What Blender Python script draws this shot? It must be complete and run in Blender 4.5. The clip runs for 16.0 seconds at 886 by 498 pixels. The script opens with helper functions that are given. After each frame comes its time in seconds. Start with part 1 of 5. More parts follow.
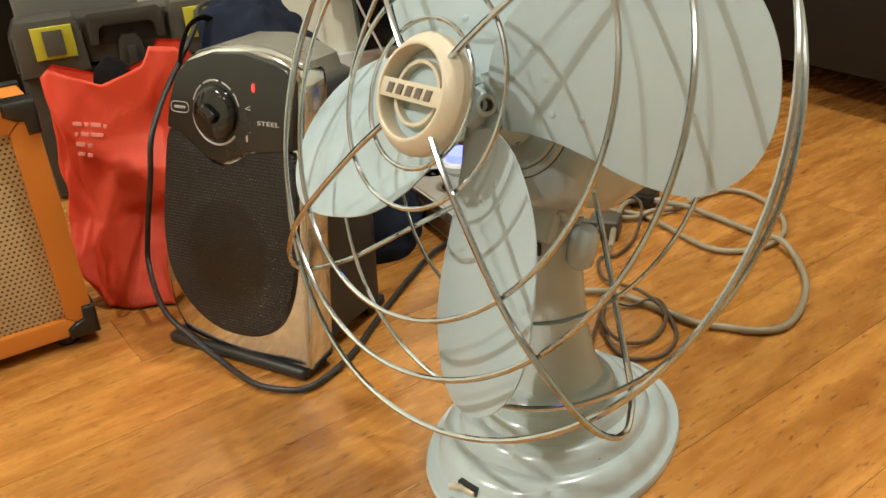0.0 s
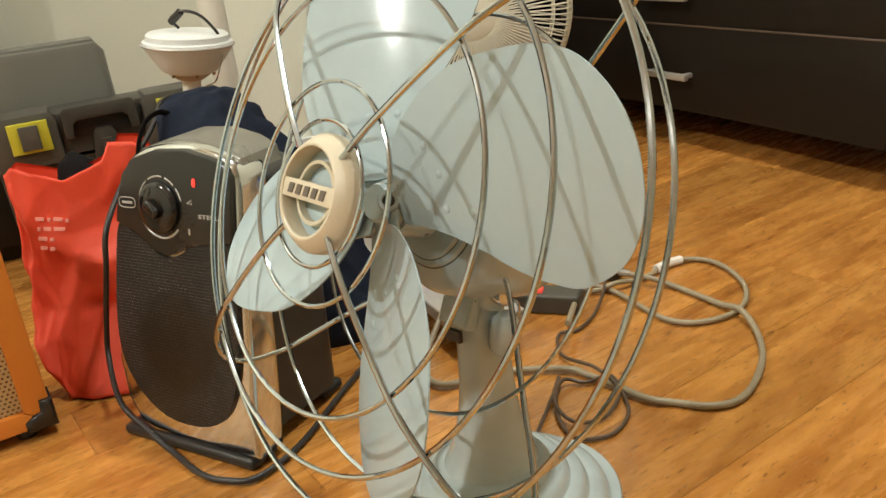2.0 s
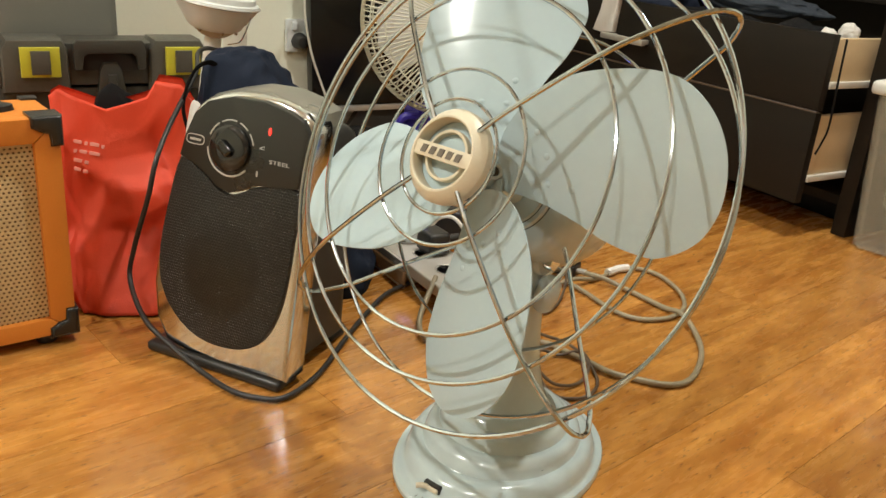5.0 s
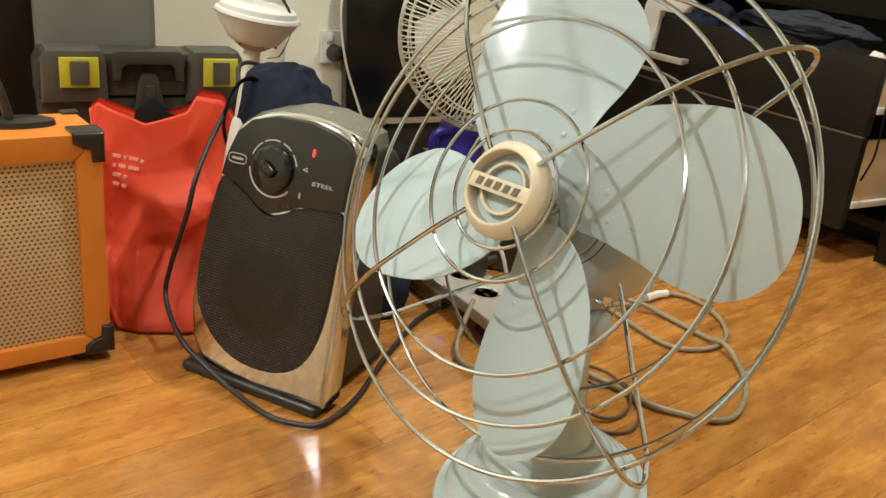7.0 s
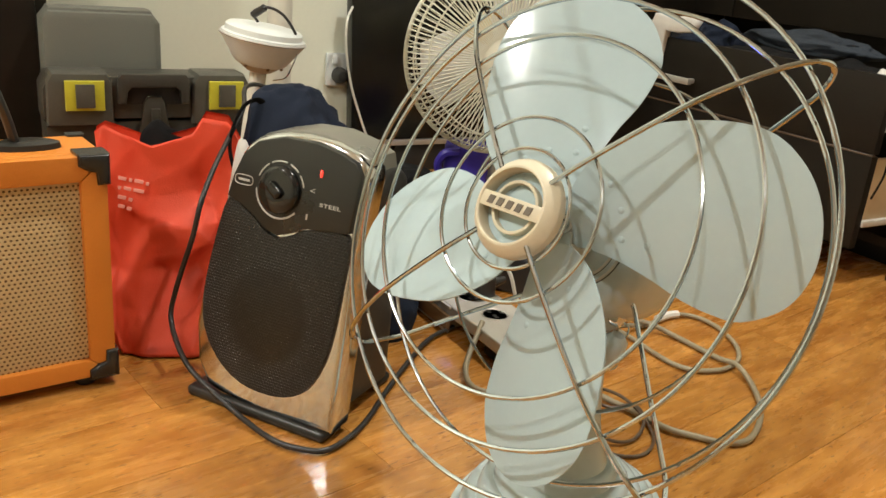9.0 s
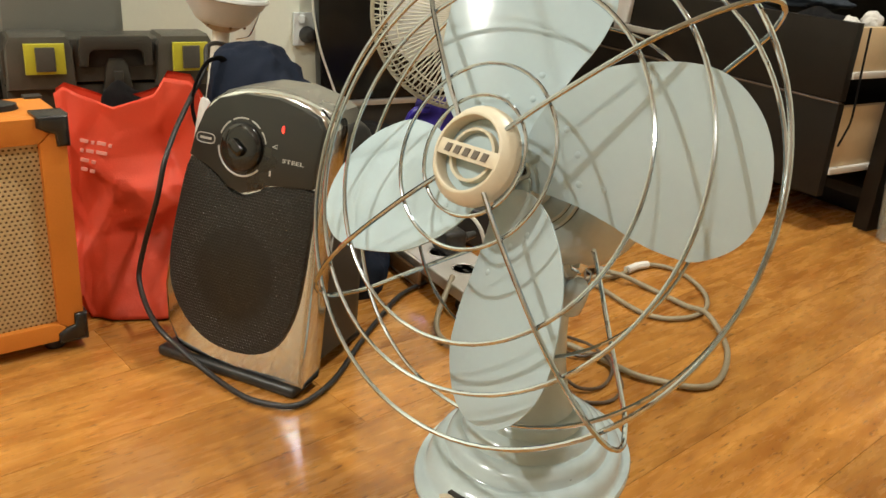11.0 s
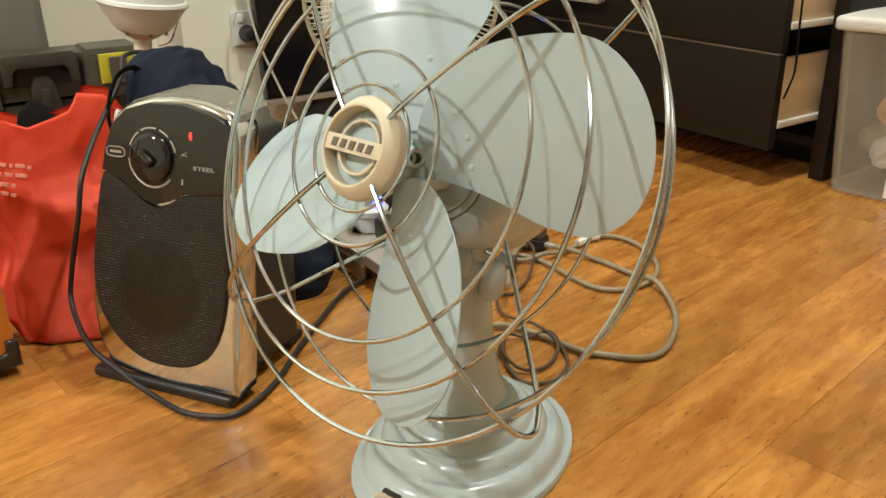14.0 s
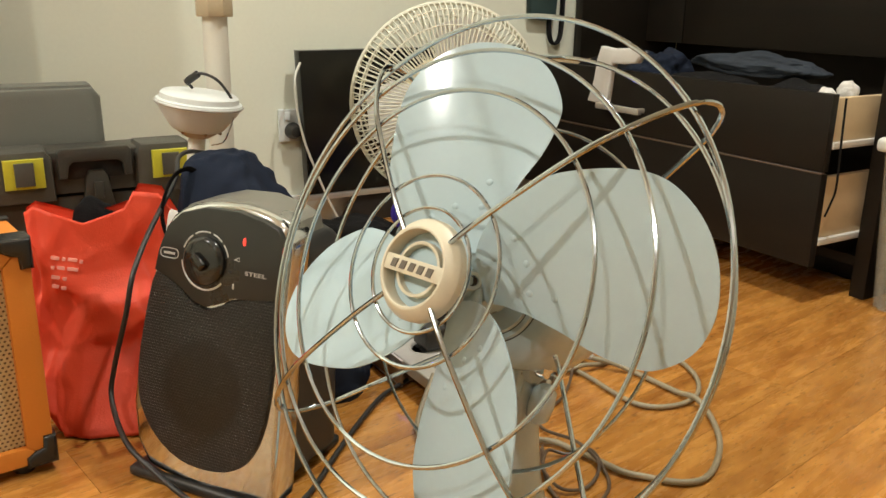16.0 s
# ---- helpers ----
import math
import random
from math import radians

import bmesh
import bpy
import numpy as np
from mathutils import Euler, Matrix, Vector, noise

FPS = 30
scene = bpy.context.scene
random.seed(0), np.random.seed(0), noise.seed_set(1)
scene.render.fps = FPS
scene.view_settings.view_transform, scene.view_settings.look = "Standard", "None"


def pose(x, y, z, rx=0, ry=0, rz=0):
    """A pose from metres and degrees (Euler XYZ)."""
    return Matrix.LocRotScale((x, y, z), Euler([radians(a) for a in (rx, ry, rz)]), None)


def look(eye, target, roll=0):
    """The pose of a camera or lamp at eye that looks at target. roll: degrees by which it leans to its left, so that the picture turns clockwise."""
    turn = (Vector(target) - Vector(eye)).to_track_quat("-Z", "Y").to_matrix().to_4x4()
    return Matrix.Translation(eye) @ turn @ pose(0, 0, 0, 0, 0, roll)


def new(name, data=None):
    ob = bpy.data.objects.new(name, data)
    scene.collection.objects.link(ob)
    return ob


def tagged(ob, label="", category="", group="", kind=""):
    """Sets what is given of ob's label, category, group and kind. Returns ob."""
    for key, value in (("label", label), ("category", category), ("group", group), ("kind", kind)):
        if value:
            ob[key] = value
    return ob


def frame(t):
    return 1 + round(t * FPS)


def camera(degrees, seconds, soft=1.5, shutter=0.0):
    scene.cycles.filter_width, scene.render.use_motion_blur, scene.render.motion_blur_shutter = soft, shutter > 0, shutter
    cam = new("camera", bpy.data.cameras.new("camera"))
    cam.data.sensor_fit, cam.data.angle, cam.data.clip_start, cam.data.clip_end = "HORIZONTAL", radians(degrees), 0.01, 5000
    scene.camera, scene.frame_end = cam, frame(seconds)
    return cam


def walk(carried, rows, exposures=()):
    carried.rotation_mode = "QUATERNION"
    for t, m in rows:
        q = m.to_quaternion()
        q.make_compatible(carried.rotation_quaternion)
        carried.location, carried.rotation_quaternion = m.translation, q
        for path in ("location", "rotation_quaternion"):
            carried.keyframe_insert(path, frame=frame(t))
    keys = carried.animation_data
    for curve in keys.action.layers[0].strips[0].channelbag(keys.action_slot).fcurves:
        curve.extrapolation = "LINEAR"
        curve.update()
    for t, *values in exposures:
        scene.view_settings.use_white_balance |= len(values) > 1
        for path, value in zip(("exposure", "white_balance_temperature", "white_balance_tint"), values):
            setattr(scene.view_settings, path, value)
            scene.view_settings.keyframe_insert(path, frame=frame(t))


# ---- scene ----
cam = camera(55.71, 16.0)
PATH = [
    (0, (0.1953, 0.1158, 0.4707), (-0.1100, 1.8927, -0.3949), -4.71),
    (0.5, (0.2186, 0.0820, 0.4902), (-0.1082, 1.8999, -0.2770), -5.37),
    (1, (0.2557, 0.1010, 0.4964), (-0.1039, 1.9339, -0.2186), -6.66),
    (1.5, (0.2699, 0.1408, 0.4771), (-0.1034, 1.9731, -0.2323), -7.29),
    (2, (0.2702, 0.1287, 0.4830), (-0.0746, 1.9623, -0.2375), -6.99),
    (2.5, (0.2489, 0.0954, 0.4849), (-0.0497, 1.9418, -0.2233), -6.13),
    (3, (0.2209, 0.0623, 0.4917), (-0.0352, 1.9178, -0.2096), -4.37),
    (3.2, (0.2181, 0.0507, 0.4975), (-0.0283, 1.9053, -0.2093), -3.15),
    (5.3, (0.1062, -0.0340, 0.5036), (0.0835, 1.8298, -0.2214), 5.28),
    (5.5, (0.1040, -0.0374, 0.4978), (0.0812, 1.8222, -0.2379), 5.36),
    (6, (0.1005, -0.0374, 0.4956), (0.0462, 1.8164, -0.2532), 4.99),
    (6.5, (0.0909, -0.0134, 0.5059), (0.0160, 1.8435, -0.2331), 5.55),
    (7, (0.0865, 0.0003, 0.5143), (0.0065, 1.8676, -0.1977), 5.78),
    (7.5, (0.0911, -0.0005, 0.5141), (0.0056, 1.8740, -0.1779), 5.86),
    (8, (0.0904, 0.0048, 0.5052), (-0.0090, 1.8854, -0.1681), 5.72),
    (10.3, (0.0695, 0.0122, 0.5122), (-0.0096, 1.8988, -0.1471), 4.47),
    (10.5, (0.0750, 0.0120, 0.5063), (-0.0036, 1.8907, -0.1751), 4.31),
    (11, (0.0990, 0.0061, 0.4993), (0.0551, 1.8638, -0.2405), 4.32),
    (11.5, (0.1223, -0.0003, 0.4868), (0.1254, 1.8354, -0.3071), 3.51),
    (12, (0.1326, -0.0128, 0.4729), (0.1418, 1.8009, -0.3700), 2.31),
    (12.5, (0.1304, -0.0093, 0.4656), (0.1291, 1.7770, -0.4338), 1.82),
    (13, (0.1339, -0.0074, 0.4621), (0.1203, 1.7758, -0.4434), 1.56),
    (13.5, (0.1613, 0.0016, 0.4702), (0.1270, 1.8002, -0.4038), 0.17),
    (14, (0.1706, 0.0270, 0.5011), (0.1418, 1.8705, -0.2739), -0.78),
    (14.5, (0.1714, 0.0328, 0.5132), (0.1470, 1.9057, -0.1881), -0.89),
    (15, (0.1562, 0.0303, 0.5142), (0.1385, 1.9190, -0.1433), -0.52),
    (15.5, (0.1504, 0.0376, 0.5156), (0.0915, 1.9456, -0.0809), -0.13),
    (16, (0.1454, 0.0338, 0.5261), (0.0589, 1.9467, -0.0514), 0.99),
]
walk(cam, [(t, look(eye, target, roll)) for t, eye, target, roll in PATH])
scene.view_settings.exposure = 0.0

# ---- light: a closed room with small warm ceiling lamps ----
world = bpy.data.worlds.new("world")
scene.world = world
world.use_nodes = True
world.node_tree.nodes["Background"].inputs[0].default_value = (0.5, 0.45, 0.4, 1)
world.node_tree.nodes["Background"].inputs[1].default_value = 0.02
CEIL = 2.5


def ceiling_light(x, y, watts):
    """A frosted ceiling lamp: most of its light goes down from the lens, some to the sides and the ceiling."""
    for kind, share, drop in (("AREA", 0.78, 0.03), ("POINT", 0.72, 0.07)):
        data = bpy.data.lights.new("lamp_light", kind)
        data.energy, data.color = watts * share, (1.0, 0.985, 0.915)
        if kind == "AREA":
            data.shape, data.size = "DISK", 0.085
        else:
            data.shadow_soft_size = 0.03
        new("lamp_light", data).matrix_world = pose(x, y, CEIL - drop)


LAMPS = [(0.63, 1.12, 34), (-1.69, -0.22, 51), (-0.60, -1.31, 25)]
for lx, ly, lw in LAMPS:
    ceiling_light(lx, ly, lw)

# ---- frames of reference ----
U_WALL = Vector((0.83, 0.56, 0)).normalized()      # along the far wall
N_WALL = Vector((0.56, -0.83, 0)).normalized()     # out of the far wall, into the room


def basis(origin, x, y, z):
    m = Matrix((x, y, z)).transposed().to_4x4()
    m.translation = origin
    return m


Z = Vector((0, 0, 1))
WALL = basis(Vector((-0.3, 1.95, 0)), U_WALL, -N_WALL, Z)          # x along, y into the wall
TOOL = basis(Vector((-0.576, 1.298, 0)), U_WALL, -N_WALL, Z)
HEAT = basis(Vector((-0.06, 0.778, 0)), Vector((0.926, -0.377, 0)), Vector((0.377, 0.926, 0)), Z)
AMP = basis(Vector((-0.331, 0.860, 0)), Vector((0.746, 0.666, 0)), Vector((-0.666, 0.746, 0)), Z)
DRAW = basis(Vector((0.735, 1.491, 0)), Vector((0.56, -0.83, 0)).normalized(), Vector((0.83, 0.56, 0)).normalized(), Z)
FAN_N = Vector((-0.6026, -0.6899, 0.4012)).normalized()
FAN_U = Z.cross(FAN_N).normalized()
FAN = basis(Vector((0.0992, 0.6164, 0.3346)), FAN_U, FAN_N.cross(FAN_U), FAN_N)


# ---- materials ----
def material(name, color, rough=0.5, metal=0.0, vary=0.1, scale=20.0, fine=200.0, bump=0.1, coat=0.0, dark=None, stretch=(1, 1, 1), by_object=0.0, emit=0.0, alpha_glass=0.0, rough_vary=0.08):
    m = bpy.data.materials.new(name)
    m.use_nodes = True
    n, l = m.node_tree.nodes, m.node_tree.links
    b = n["Principled BSDF"]
    tc = n.new("ShaderNodeTexCoord")
    mp = n.new("ShaderNodeMapping")
    mp.inputs["Scale"].default_value = stretch
    l.new(tc.outputs["Object"], mp.inputs["Vector"])
    big = n.new("ShaderNodeTexNoise")
    big.inputs["Scale"].default_value, big.inputs["Detail"].default_value = scale, 5
    small = n.new("ShaderNodeTexNoise")
    small.inputs["Scale"].default_value, small.inputs["Detail"].default_value = fine, 3
    l.new(mp.outputs[0], big.inputs["Vector"])
    l.new(mp.outputs[0], small.inputs["Vector"])
    mix = n.new("ShaderNodeMix")
    mix.data_type = "RGBA"
    c2 = dark or tuple(c * (1 - 2.2 * vary) for c in color)
    c1 = tuple(min(1, c * (1 + vary)) for c in color) if not dark else color
    mix.inputs[6].default_value, mix.inputs[7].default_value = (*c2, 1), (*c1, 1)
    add = n.new("ShaderNodeMath")
    add.operation = "MULTIPLY_ADD"
    l.new(small.outputs["Fac"], add.inputs[0])
    add.inputs[1].default_value = 0.45
    sub = n.new("ShaderNodeMath")
    sub.operation = "MULTIPLY_ADD"
    l.new(big.outputs["Fac"], sub.inputs[0])
    sub.inputs[1].default_value, sub.inputs[2].default_value = 1.1, -0.25
    l.new(sub.outputs[0], add.inputs[2])
    l.new(add.outputs[0], mix.inputs[0])
    out = mix.outputs[2]
    if by_object:
        info = n.new("ShaderNodeObjectInfo")
        hsv = n.new("ShaderNodeHueSaturation")
        mr = n.new("ShaderNodeMapRange")
        mr.inputs["To Min"].default_value, mr.inputs["To Max"].default_value = 1 - by_object, 1 + by_object
        l.new(info.outputs["Random"], mr.inputs["Value"])
        l.new(mr.outputs[0], hsv.inputs["Value"])
        l.new(out, hsv.inputs["Color"])
        out = hsv.outputs[0]
    l.new(out, b.inputs["Base Color"])
    rr = n.new("ShaderNodeMapRange")
    rr.inputs["To Min"].default_value, rr.inputs["To Max"].default_value = max(0.02, rough - rough_vary), min(1, rough + rough_vary)
    l.new(big.outputs["Fac"], rr.inputs["Value"])
    l.new(rr.outputs[0], b.inputs["Roughness"])
    b.inputs["Metallic"].default_value = metal
    b.inputs["Coat Weight"].default_value = coat
    b.inputs["Coat Roughness"].default_value = 0.12
    if bump:
        bp = n.new("ShaderNodeBump")
        bp.inputs["Strength"].default_value, bp.inputs["Distance"].default_value = bump, 0.002
        l.new(small.outputs["Fac"], bp.inputs["Height"])
        l.new(bp.outputs[0], b.inputs["Normal"])
    if emit:
        b.inputs["Emission Color"].default_value = (*color, 1)
        b.inputs["Emission Strength"].default_value = emit
    if alpha_glass:
        b.inputs["Transmission Weight"].default_value = alpha_glass
        b.inputs["IOR"].default_value = 1.3
    return m


def dotted(name, base, hole, pitch, size, rough, bump=0.6, duct=None):
    """A perforated or woven sheet: holes in staggered rows, in the object's x and z. duct: x, z and radius of a round
    patch where the dark of an opening behind, not built, is painted into the sheet.
    """
    m = material(name, base, rough, 0.0, 0.12, 8, 300, 0.05)
    n, l = m.node_tree.nodes, m.node_tree.links
    b = n["Principled BSDF"]
    tc = n.new("ShaderNodeTexCoord")
    sep = n.new("ShaderNodeSeparateXYZ")
    l.new(tc.outputs["Object"], sep.inputs[0])

    def op(kind, a, c=None, d=None):
        q = n.new("ShaderNodeMath")
        q.operation = kind
        for i, val in enumerate((a, c, d)):
            if val is None:
                continue
            if isinstance(val, (int, float)):
                q.inputs[i].default_value = val
            else:
                l.new(val, q.inputs[i])
        return q.outputs[0]
    zz = op("DIVIDE", sep.outputs[2], pitch * 0.87)
    row = op("FLOOR", zz)
    shift = op("MULTIPLY", op("MODULO", op("ABSOLUTE", row), 2.0), 0.5)
    fx = op("SUBTRACT", op("FRACT", op("ADD", op("DIVIDE", sep.outputs[0], pitch), shift)), 0.5)
    fz = op("SUBTRACT", op("FRACT", zz), 0.5)
    dist = op("SQRT", op("ADD", op("MULTIPLY", fx, fx), op("MULTIPLY", fz, fz)))
    fac = n.new("ShaderNodeMapRange")
    fac.inputs["From Min"].default_value, fac.inputs["From Max"].default_value = size - 0.08, size + 0.08
    l.new(dist, fac.inputs["Value"])
    if duct:
        gx, gz = op("SUBTRACT", sep.outputs[0], duct[0]), op("SUBTRACT", sep.outputs[2], duct[1])
        away = op("SQRT", op("ADD", op("MULTIPLY", gx, gx), op("MULTIPLY", gz, gz)))
        ring = n.new("ShaderNodeMapRange")
        ring.interpolation_type = "SMOOTHSTEP"
        ring.inputs["From Min"].default_value, ring.inputs["From Max"].default_value = duct[2] * 0.85, duct[2] * 1.3
        ring.inputs["To Min"].default_value, ring.inputs["To Max"].default_value = 0.30, 1.0
        l.new(away, ring.inputs["Value"])
        # painted shade: the sheet darkens to the hole colour over the duct
        duct_shaded = op("MULTIPLY", fac.outputs[0], ring.outputs[0])
    mix = n.new("ShaderNodeMix")
    mix.data_type = "RGBA"
    mix.inputs[6].default_value = (*hole, 1)
    old = b.inputs["Base Color"].links[0].from_socket
    l.new(duct_shaded if duct else fac.outputs[0], mix.inputs[0])
    l.new(old, mix.inputs[7])
    l.new(mix.outputs[2], b.inputs["Base Color"])
    bp = n.new("ShaderNodeBump")
    bp.inputs["Strength"].default_value, bp.inputs["Distance"].default_value = bump, 0.001
    l.new(duct_shaded if duct else fac.outputs[0], bp.inputs["Height"])
    l.new(bp.outputs[0], b.inputs["Normal"])
    return m


def bamboo():
    """Strand-woven bamboo boards: long streaks, dark fibres and a tone for each board."""
    m = bpy.data.materials.new("bamboo_floor")
    m.use_nodes = True
    n, l = m.node_tree.nodes, m.node_tree.links
    b = n["Principled BSDF"]
    tc, info = n.new("ShaderNodeTexCoord"), n.new("ShaderNodeObjectInfo")
    off = n.new("ShaderNodeVectorMath")
    off.operation = "MULTIPLY_ADD"
    l.new(info.outputs["Random"], off.inputs[0])
    off.inputs[1].default_value = (37.0, 11.0, 5.0)
    l.new(tc.outputs["Object"], off.inputs[2])

    def streaks(sx, sy, detail, lo, hi):
        mp = n.new("ShaderNodeMapping")
        mp.inputs["Scale"].default_value = (sx, sy, 1)
        l.new(off.outputs[0], mp.inputs["Vector"])
        t = n.new("ShaderNodeTexNoise")
        t.inputs["Scale"].default_value, t.inputs["Detail"].default_value, t.inputs["Roughness"].default_value = 1.0, detail, 0.6
        t.inputs["Distortion"].default_value = 0.06
        l.new(mp.outputs[0], t.inputs["Vector"])
        r = n.new("ShaderNodeMapRange")
        r.inputs["From Min"].default_value, r.inputs["From Max"].default_value = lo, hi
        l.new(t.outputs["Fac"], r.inputs["Value"])
        return r.outputs[0]

    def mixed(fac, a, c):
        x = n.new("ShaderNodeMix")
        x.data_type = "RGBA"
        l.new(fac, x.inputs[0])
        for i, val in ((6, a), (7, c)):
            if isinstance(val, tuple):
                x.inputs[i].default_value = (*val, 1)
            else:
                l.new(val, x.inputs[i])
        return x.outputs[2]
    patch, broad, fibre, thin, fleck = streaks(2.4, 9, 4, 0.34, 0.66), streaks(7, 34, 5, 0.34, 0.66), streaks(18, 100, 5, 0.34, 0.68), streaks(26, 190, 4, 0.58, 0.74), streaks(60, 260, 2, 0.645, 0.70)
    deep = mixed(patch, (0.275, 0.096, 0.0155), (0.36, 0.139, 0.025))
    pale = mixed(patch, (0.43, 0.176, 0.032), (0.60, 0.284, 0.063))
    c = mixed(broad, deep, pale)
    c = mixed(fibre, c, mixed(broad, (0.38, 0.149, 0.026), (0.60, 0.284, 0.063)))
    for fac, share, tone in ((thin, 0.6, (0.21, 0.072, 0.014)), (fleck, 0.75, (0.12, 0.040, 0.010))):
        half = n.new("ShaderNodeMath")
        half.operation = "MULTIPLY"
        l.new(fac, half.inputs[0])
        half.inputs[1].default_value = share
        c = mixed(half.outputs[0], c, tone)
    hsv, mr = n.new("ShaderNodeHueSaturation"), n.new("ShaderNodeMapRange")
    mr.inputs["To Min"].default_value, mr.inputs["To Max"].default_value = 0.80, 1.14
    l.new(info.outputs["Random"], mr.inputs["Value"])
    l.new(mr.outputs[0], hsv.inputs["Value"])
    l.new(c, hsv.inputs["Color"])
    l.new(hsv.outputs[0], b.inputs["Base Color"])
    rr = n.new("ShaderNodeMapRange")
    rr.inputs["To Min"].default_value, rr.inputs["To Max"].default_value = 0.20, 0.34
    b.inputs["Coat Weight"].default_value, b.inputs["Coat Roughness"].default_value = 0.45, 0.09
    l.new(fibre, rr.inputs["Value"])
    l.new(rr.outputs[0], b.inputs["Roughness"])
    bp = n.new("ShaderNodeBump")
    bp.inputs["Strength"].default_value, bp.inputs["Distance"].default_value = 0.06, 0.001
    l.new(fibre, bp.inputs["Height"])
    l.new(bp.outputs[0], b.inputs["Normal"])
    return m


M_FLOOR = bamboo()
M_WALL = material("wall_paint", (0.81, 0.83, 0.695), 0.75, 0, 0.04, 1.5, 120, 0.06)
M_CEIL = material("ceiling_paint", (0.78, 0.75, 0.68), 0.85, 0, 0.03, 1.5, 120, 0.05)
M_WHITE = material("white_enamel", (0.70, 0.735, 0.715), 0.35, 0, 0.05, 12, 200, 0.02)
M_BLUE = material("pale_blue_enamel", (0.46, 0.545, 0.552), 0.20, 0, 0.035, 9, 160, 0.03, 0.3)
M_BLADE = material("pale_blue_blade_paint", (0.395, 0.493, 0.515), 0.12, 0, 0.03, 7, 140, 0.02, 0.0, rough_vary=0.03)
M_BLADE.node_tree.nodes["Principled BSDF"].inputs["Specular IOR Level"].default_value = 0.33


def chips(m, tone, scale, edge, grime=0.0):
    """Small chips and scuffs in a paint, down to a dark undercoat, and a dull film of grime in patches."""
    n, l = m.node_tree.nodes, m.node_tree.links
    b = n["Principled BSDF"]
    tc = n.new("ShaderNodeTexCoord")
    old = b.inputs["Base Color"].links[0].from_socket
    for sc, lo, hi, col, top in ((scale, edge, edge + 0.015, tone, 0.85), (26.0, 0.50, 0.80, tuple(0.55 * c + 0.12 for c in tone), grime)):
        t = n.new("ShaderNodeTexNoise")
        t.inputs["Scale"].default_value, t.inputs["Detail"].default_value = sc, 4
        l.new(tc.outputs["Object"], t.inputs["Vector"])
        r = n.new("ShaderNodeMapRange")
        r.inputs["From Min"].default_value, r.inputs["From Max"].default_value, r.inputs["To Max"].default_value = lo, hi, top
        l.new(t.outputs["Fac"], r.inputs["Value"])
        x = n.new("ShaderNodeMix")
        x.data_type = "RGBA"
        x.inputs[7].default_value = (*col, 1)
        l.new(r.outputs[0], x.inputs[0])
        l.new(old, x.inputs[6])
        old = x.outputs[2]
    l.new(old, b.inputs["Base Color"])


chips(M_BLUE, (0.10, 0.085, 0.06), 95.0, 0.745, 0.22)
# Blue tint in the base colour offsets brown floor light mirrored by the wires.
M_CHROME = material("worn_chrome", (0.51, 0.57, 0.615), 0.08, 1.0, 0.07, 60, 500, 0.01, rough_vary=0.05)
M_STEEL = material("polished_steel", (0.62, 0.645, 0.65), 0.10, 1.0, 0.04, 15, 300, 0.02, rough_vary=0.04)
M_CREAM = material("aged_cream_plastic", (0.62, 0.565, 0.425), 0.38, 0, 0.06, 30, 300, 0.04)
M_INK = material("dark_lettering", (0.13, 0.11, 0.085), 0.5)
M_BLACK = material("black_plastic", (0.022, 0.021, 0.019), 0.38, 0, 0.15, 30, 400, 0.08)
M_GLOSS = material("glossy_black_plastic", (0.012, 0.012, 0.011), 0.10, 0, 0.1, 10, 200, 0.01)
M_GLOSS2 = material("worn_gloss_black", (0.018, 0.017, 0.016), 0.24, 0, 0.12, 30, 300, 0.04)
M_RUBBER = material("black_rubber", (0.02, 0.019, 0.018), 0.45, 0, 0.15, 60, 400, 0.1)
# The shaded round duct is painted into the grille's colour.
M_MESH = dotted("black_perforated_grille", (0.0135, 0.0132, 0.0112), (0.001, 0.001, 0.001), 0.0037, 0.33, 0.34, 0.7, duct=(-0.100, 0.122, 0.052))
M_PANEL = material("satin_black_panel", (0.014, 0.0152, 0.0132), 0.30, 0, 0.1, 20, 500, 0.05)
M_CAP = material("satin_grey_cap", (0.24, 0.235, 0.205), 0.30, 0.6, 0.06, 20, 300, 0.03)
M_SILVER = material("silver_print", (0.50, 0.50, 0.48), 0.4, 0.3)
M_LED = material("red_indicator", (0.95, 0.06, 0.04), 0.3, 0, 0.02, emit=1.2)
M_ORANGE = material("orange_vinyl", (0.70, 0.235, 0.03), 0.42, 0, 0.06, 10, 420, 0.25)
M_WEAVE = dotted("tan_woven_grille_cloth", (0.64, 0.485, 0.255), (0.12, 0.065, 0.022), 0.0056, 0.23, 0.8, 1.0)
M_RED = material("red_nonwoven_fabric", (0.96, 0.120, 0.050), 0.5, 0, 0.04, 14, 500, 0.2)
M_PRINT = material("faded_white_print", (0.80, 0.31, 0.24), 0.7)
M_TOOL = material("charcoal_tool_plastic", (0.046, 0.043, 0.034), 0.42, 0, 0.14, 25, 350, 0.2)
M_TOOL2 = material("grey_tool_plastic", (0.075, 0.071, 0.057), 0.45, 0, 0.12, 25, 350, 0.2)
M_YELLOW = material("lime_yellow_plastic", (0.50, 0.46, 0.035), 0.4, 0, 0.08, 30, 300, 0.05)
M_CASE = material("grey_case_plastic", (0.135, 0.137, 0.114), 0.5, 0, 0.06, 6, 400, 0.25)
M_NAVY = material("navy_cloth", (0.0150, 0.0205, 0.036), 0.85, 0, 0.22, 12, 700, 0.5)
M_WOOD = material("black_brown_wood", (0.011, 0.008, 0.0048), 0.5, 0, 0.22, 3, 60, 0.05, 0, None, (1, 1, 10))
M_WOOD.node_tree.nodes["Principled BSDF"].inputs["Specular IOR Level"].default_value = 0.28
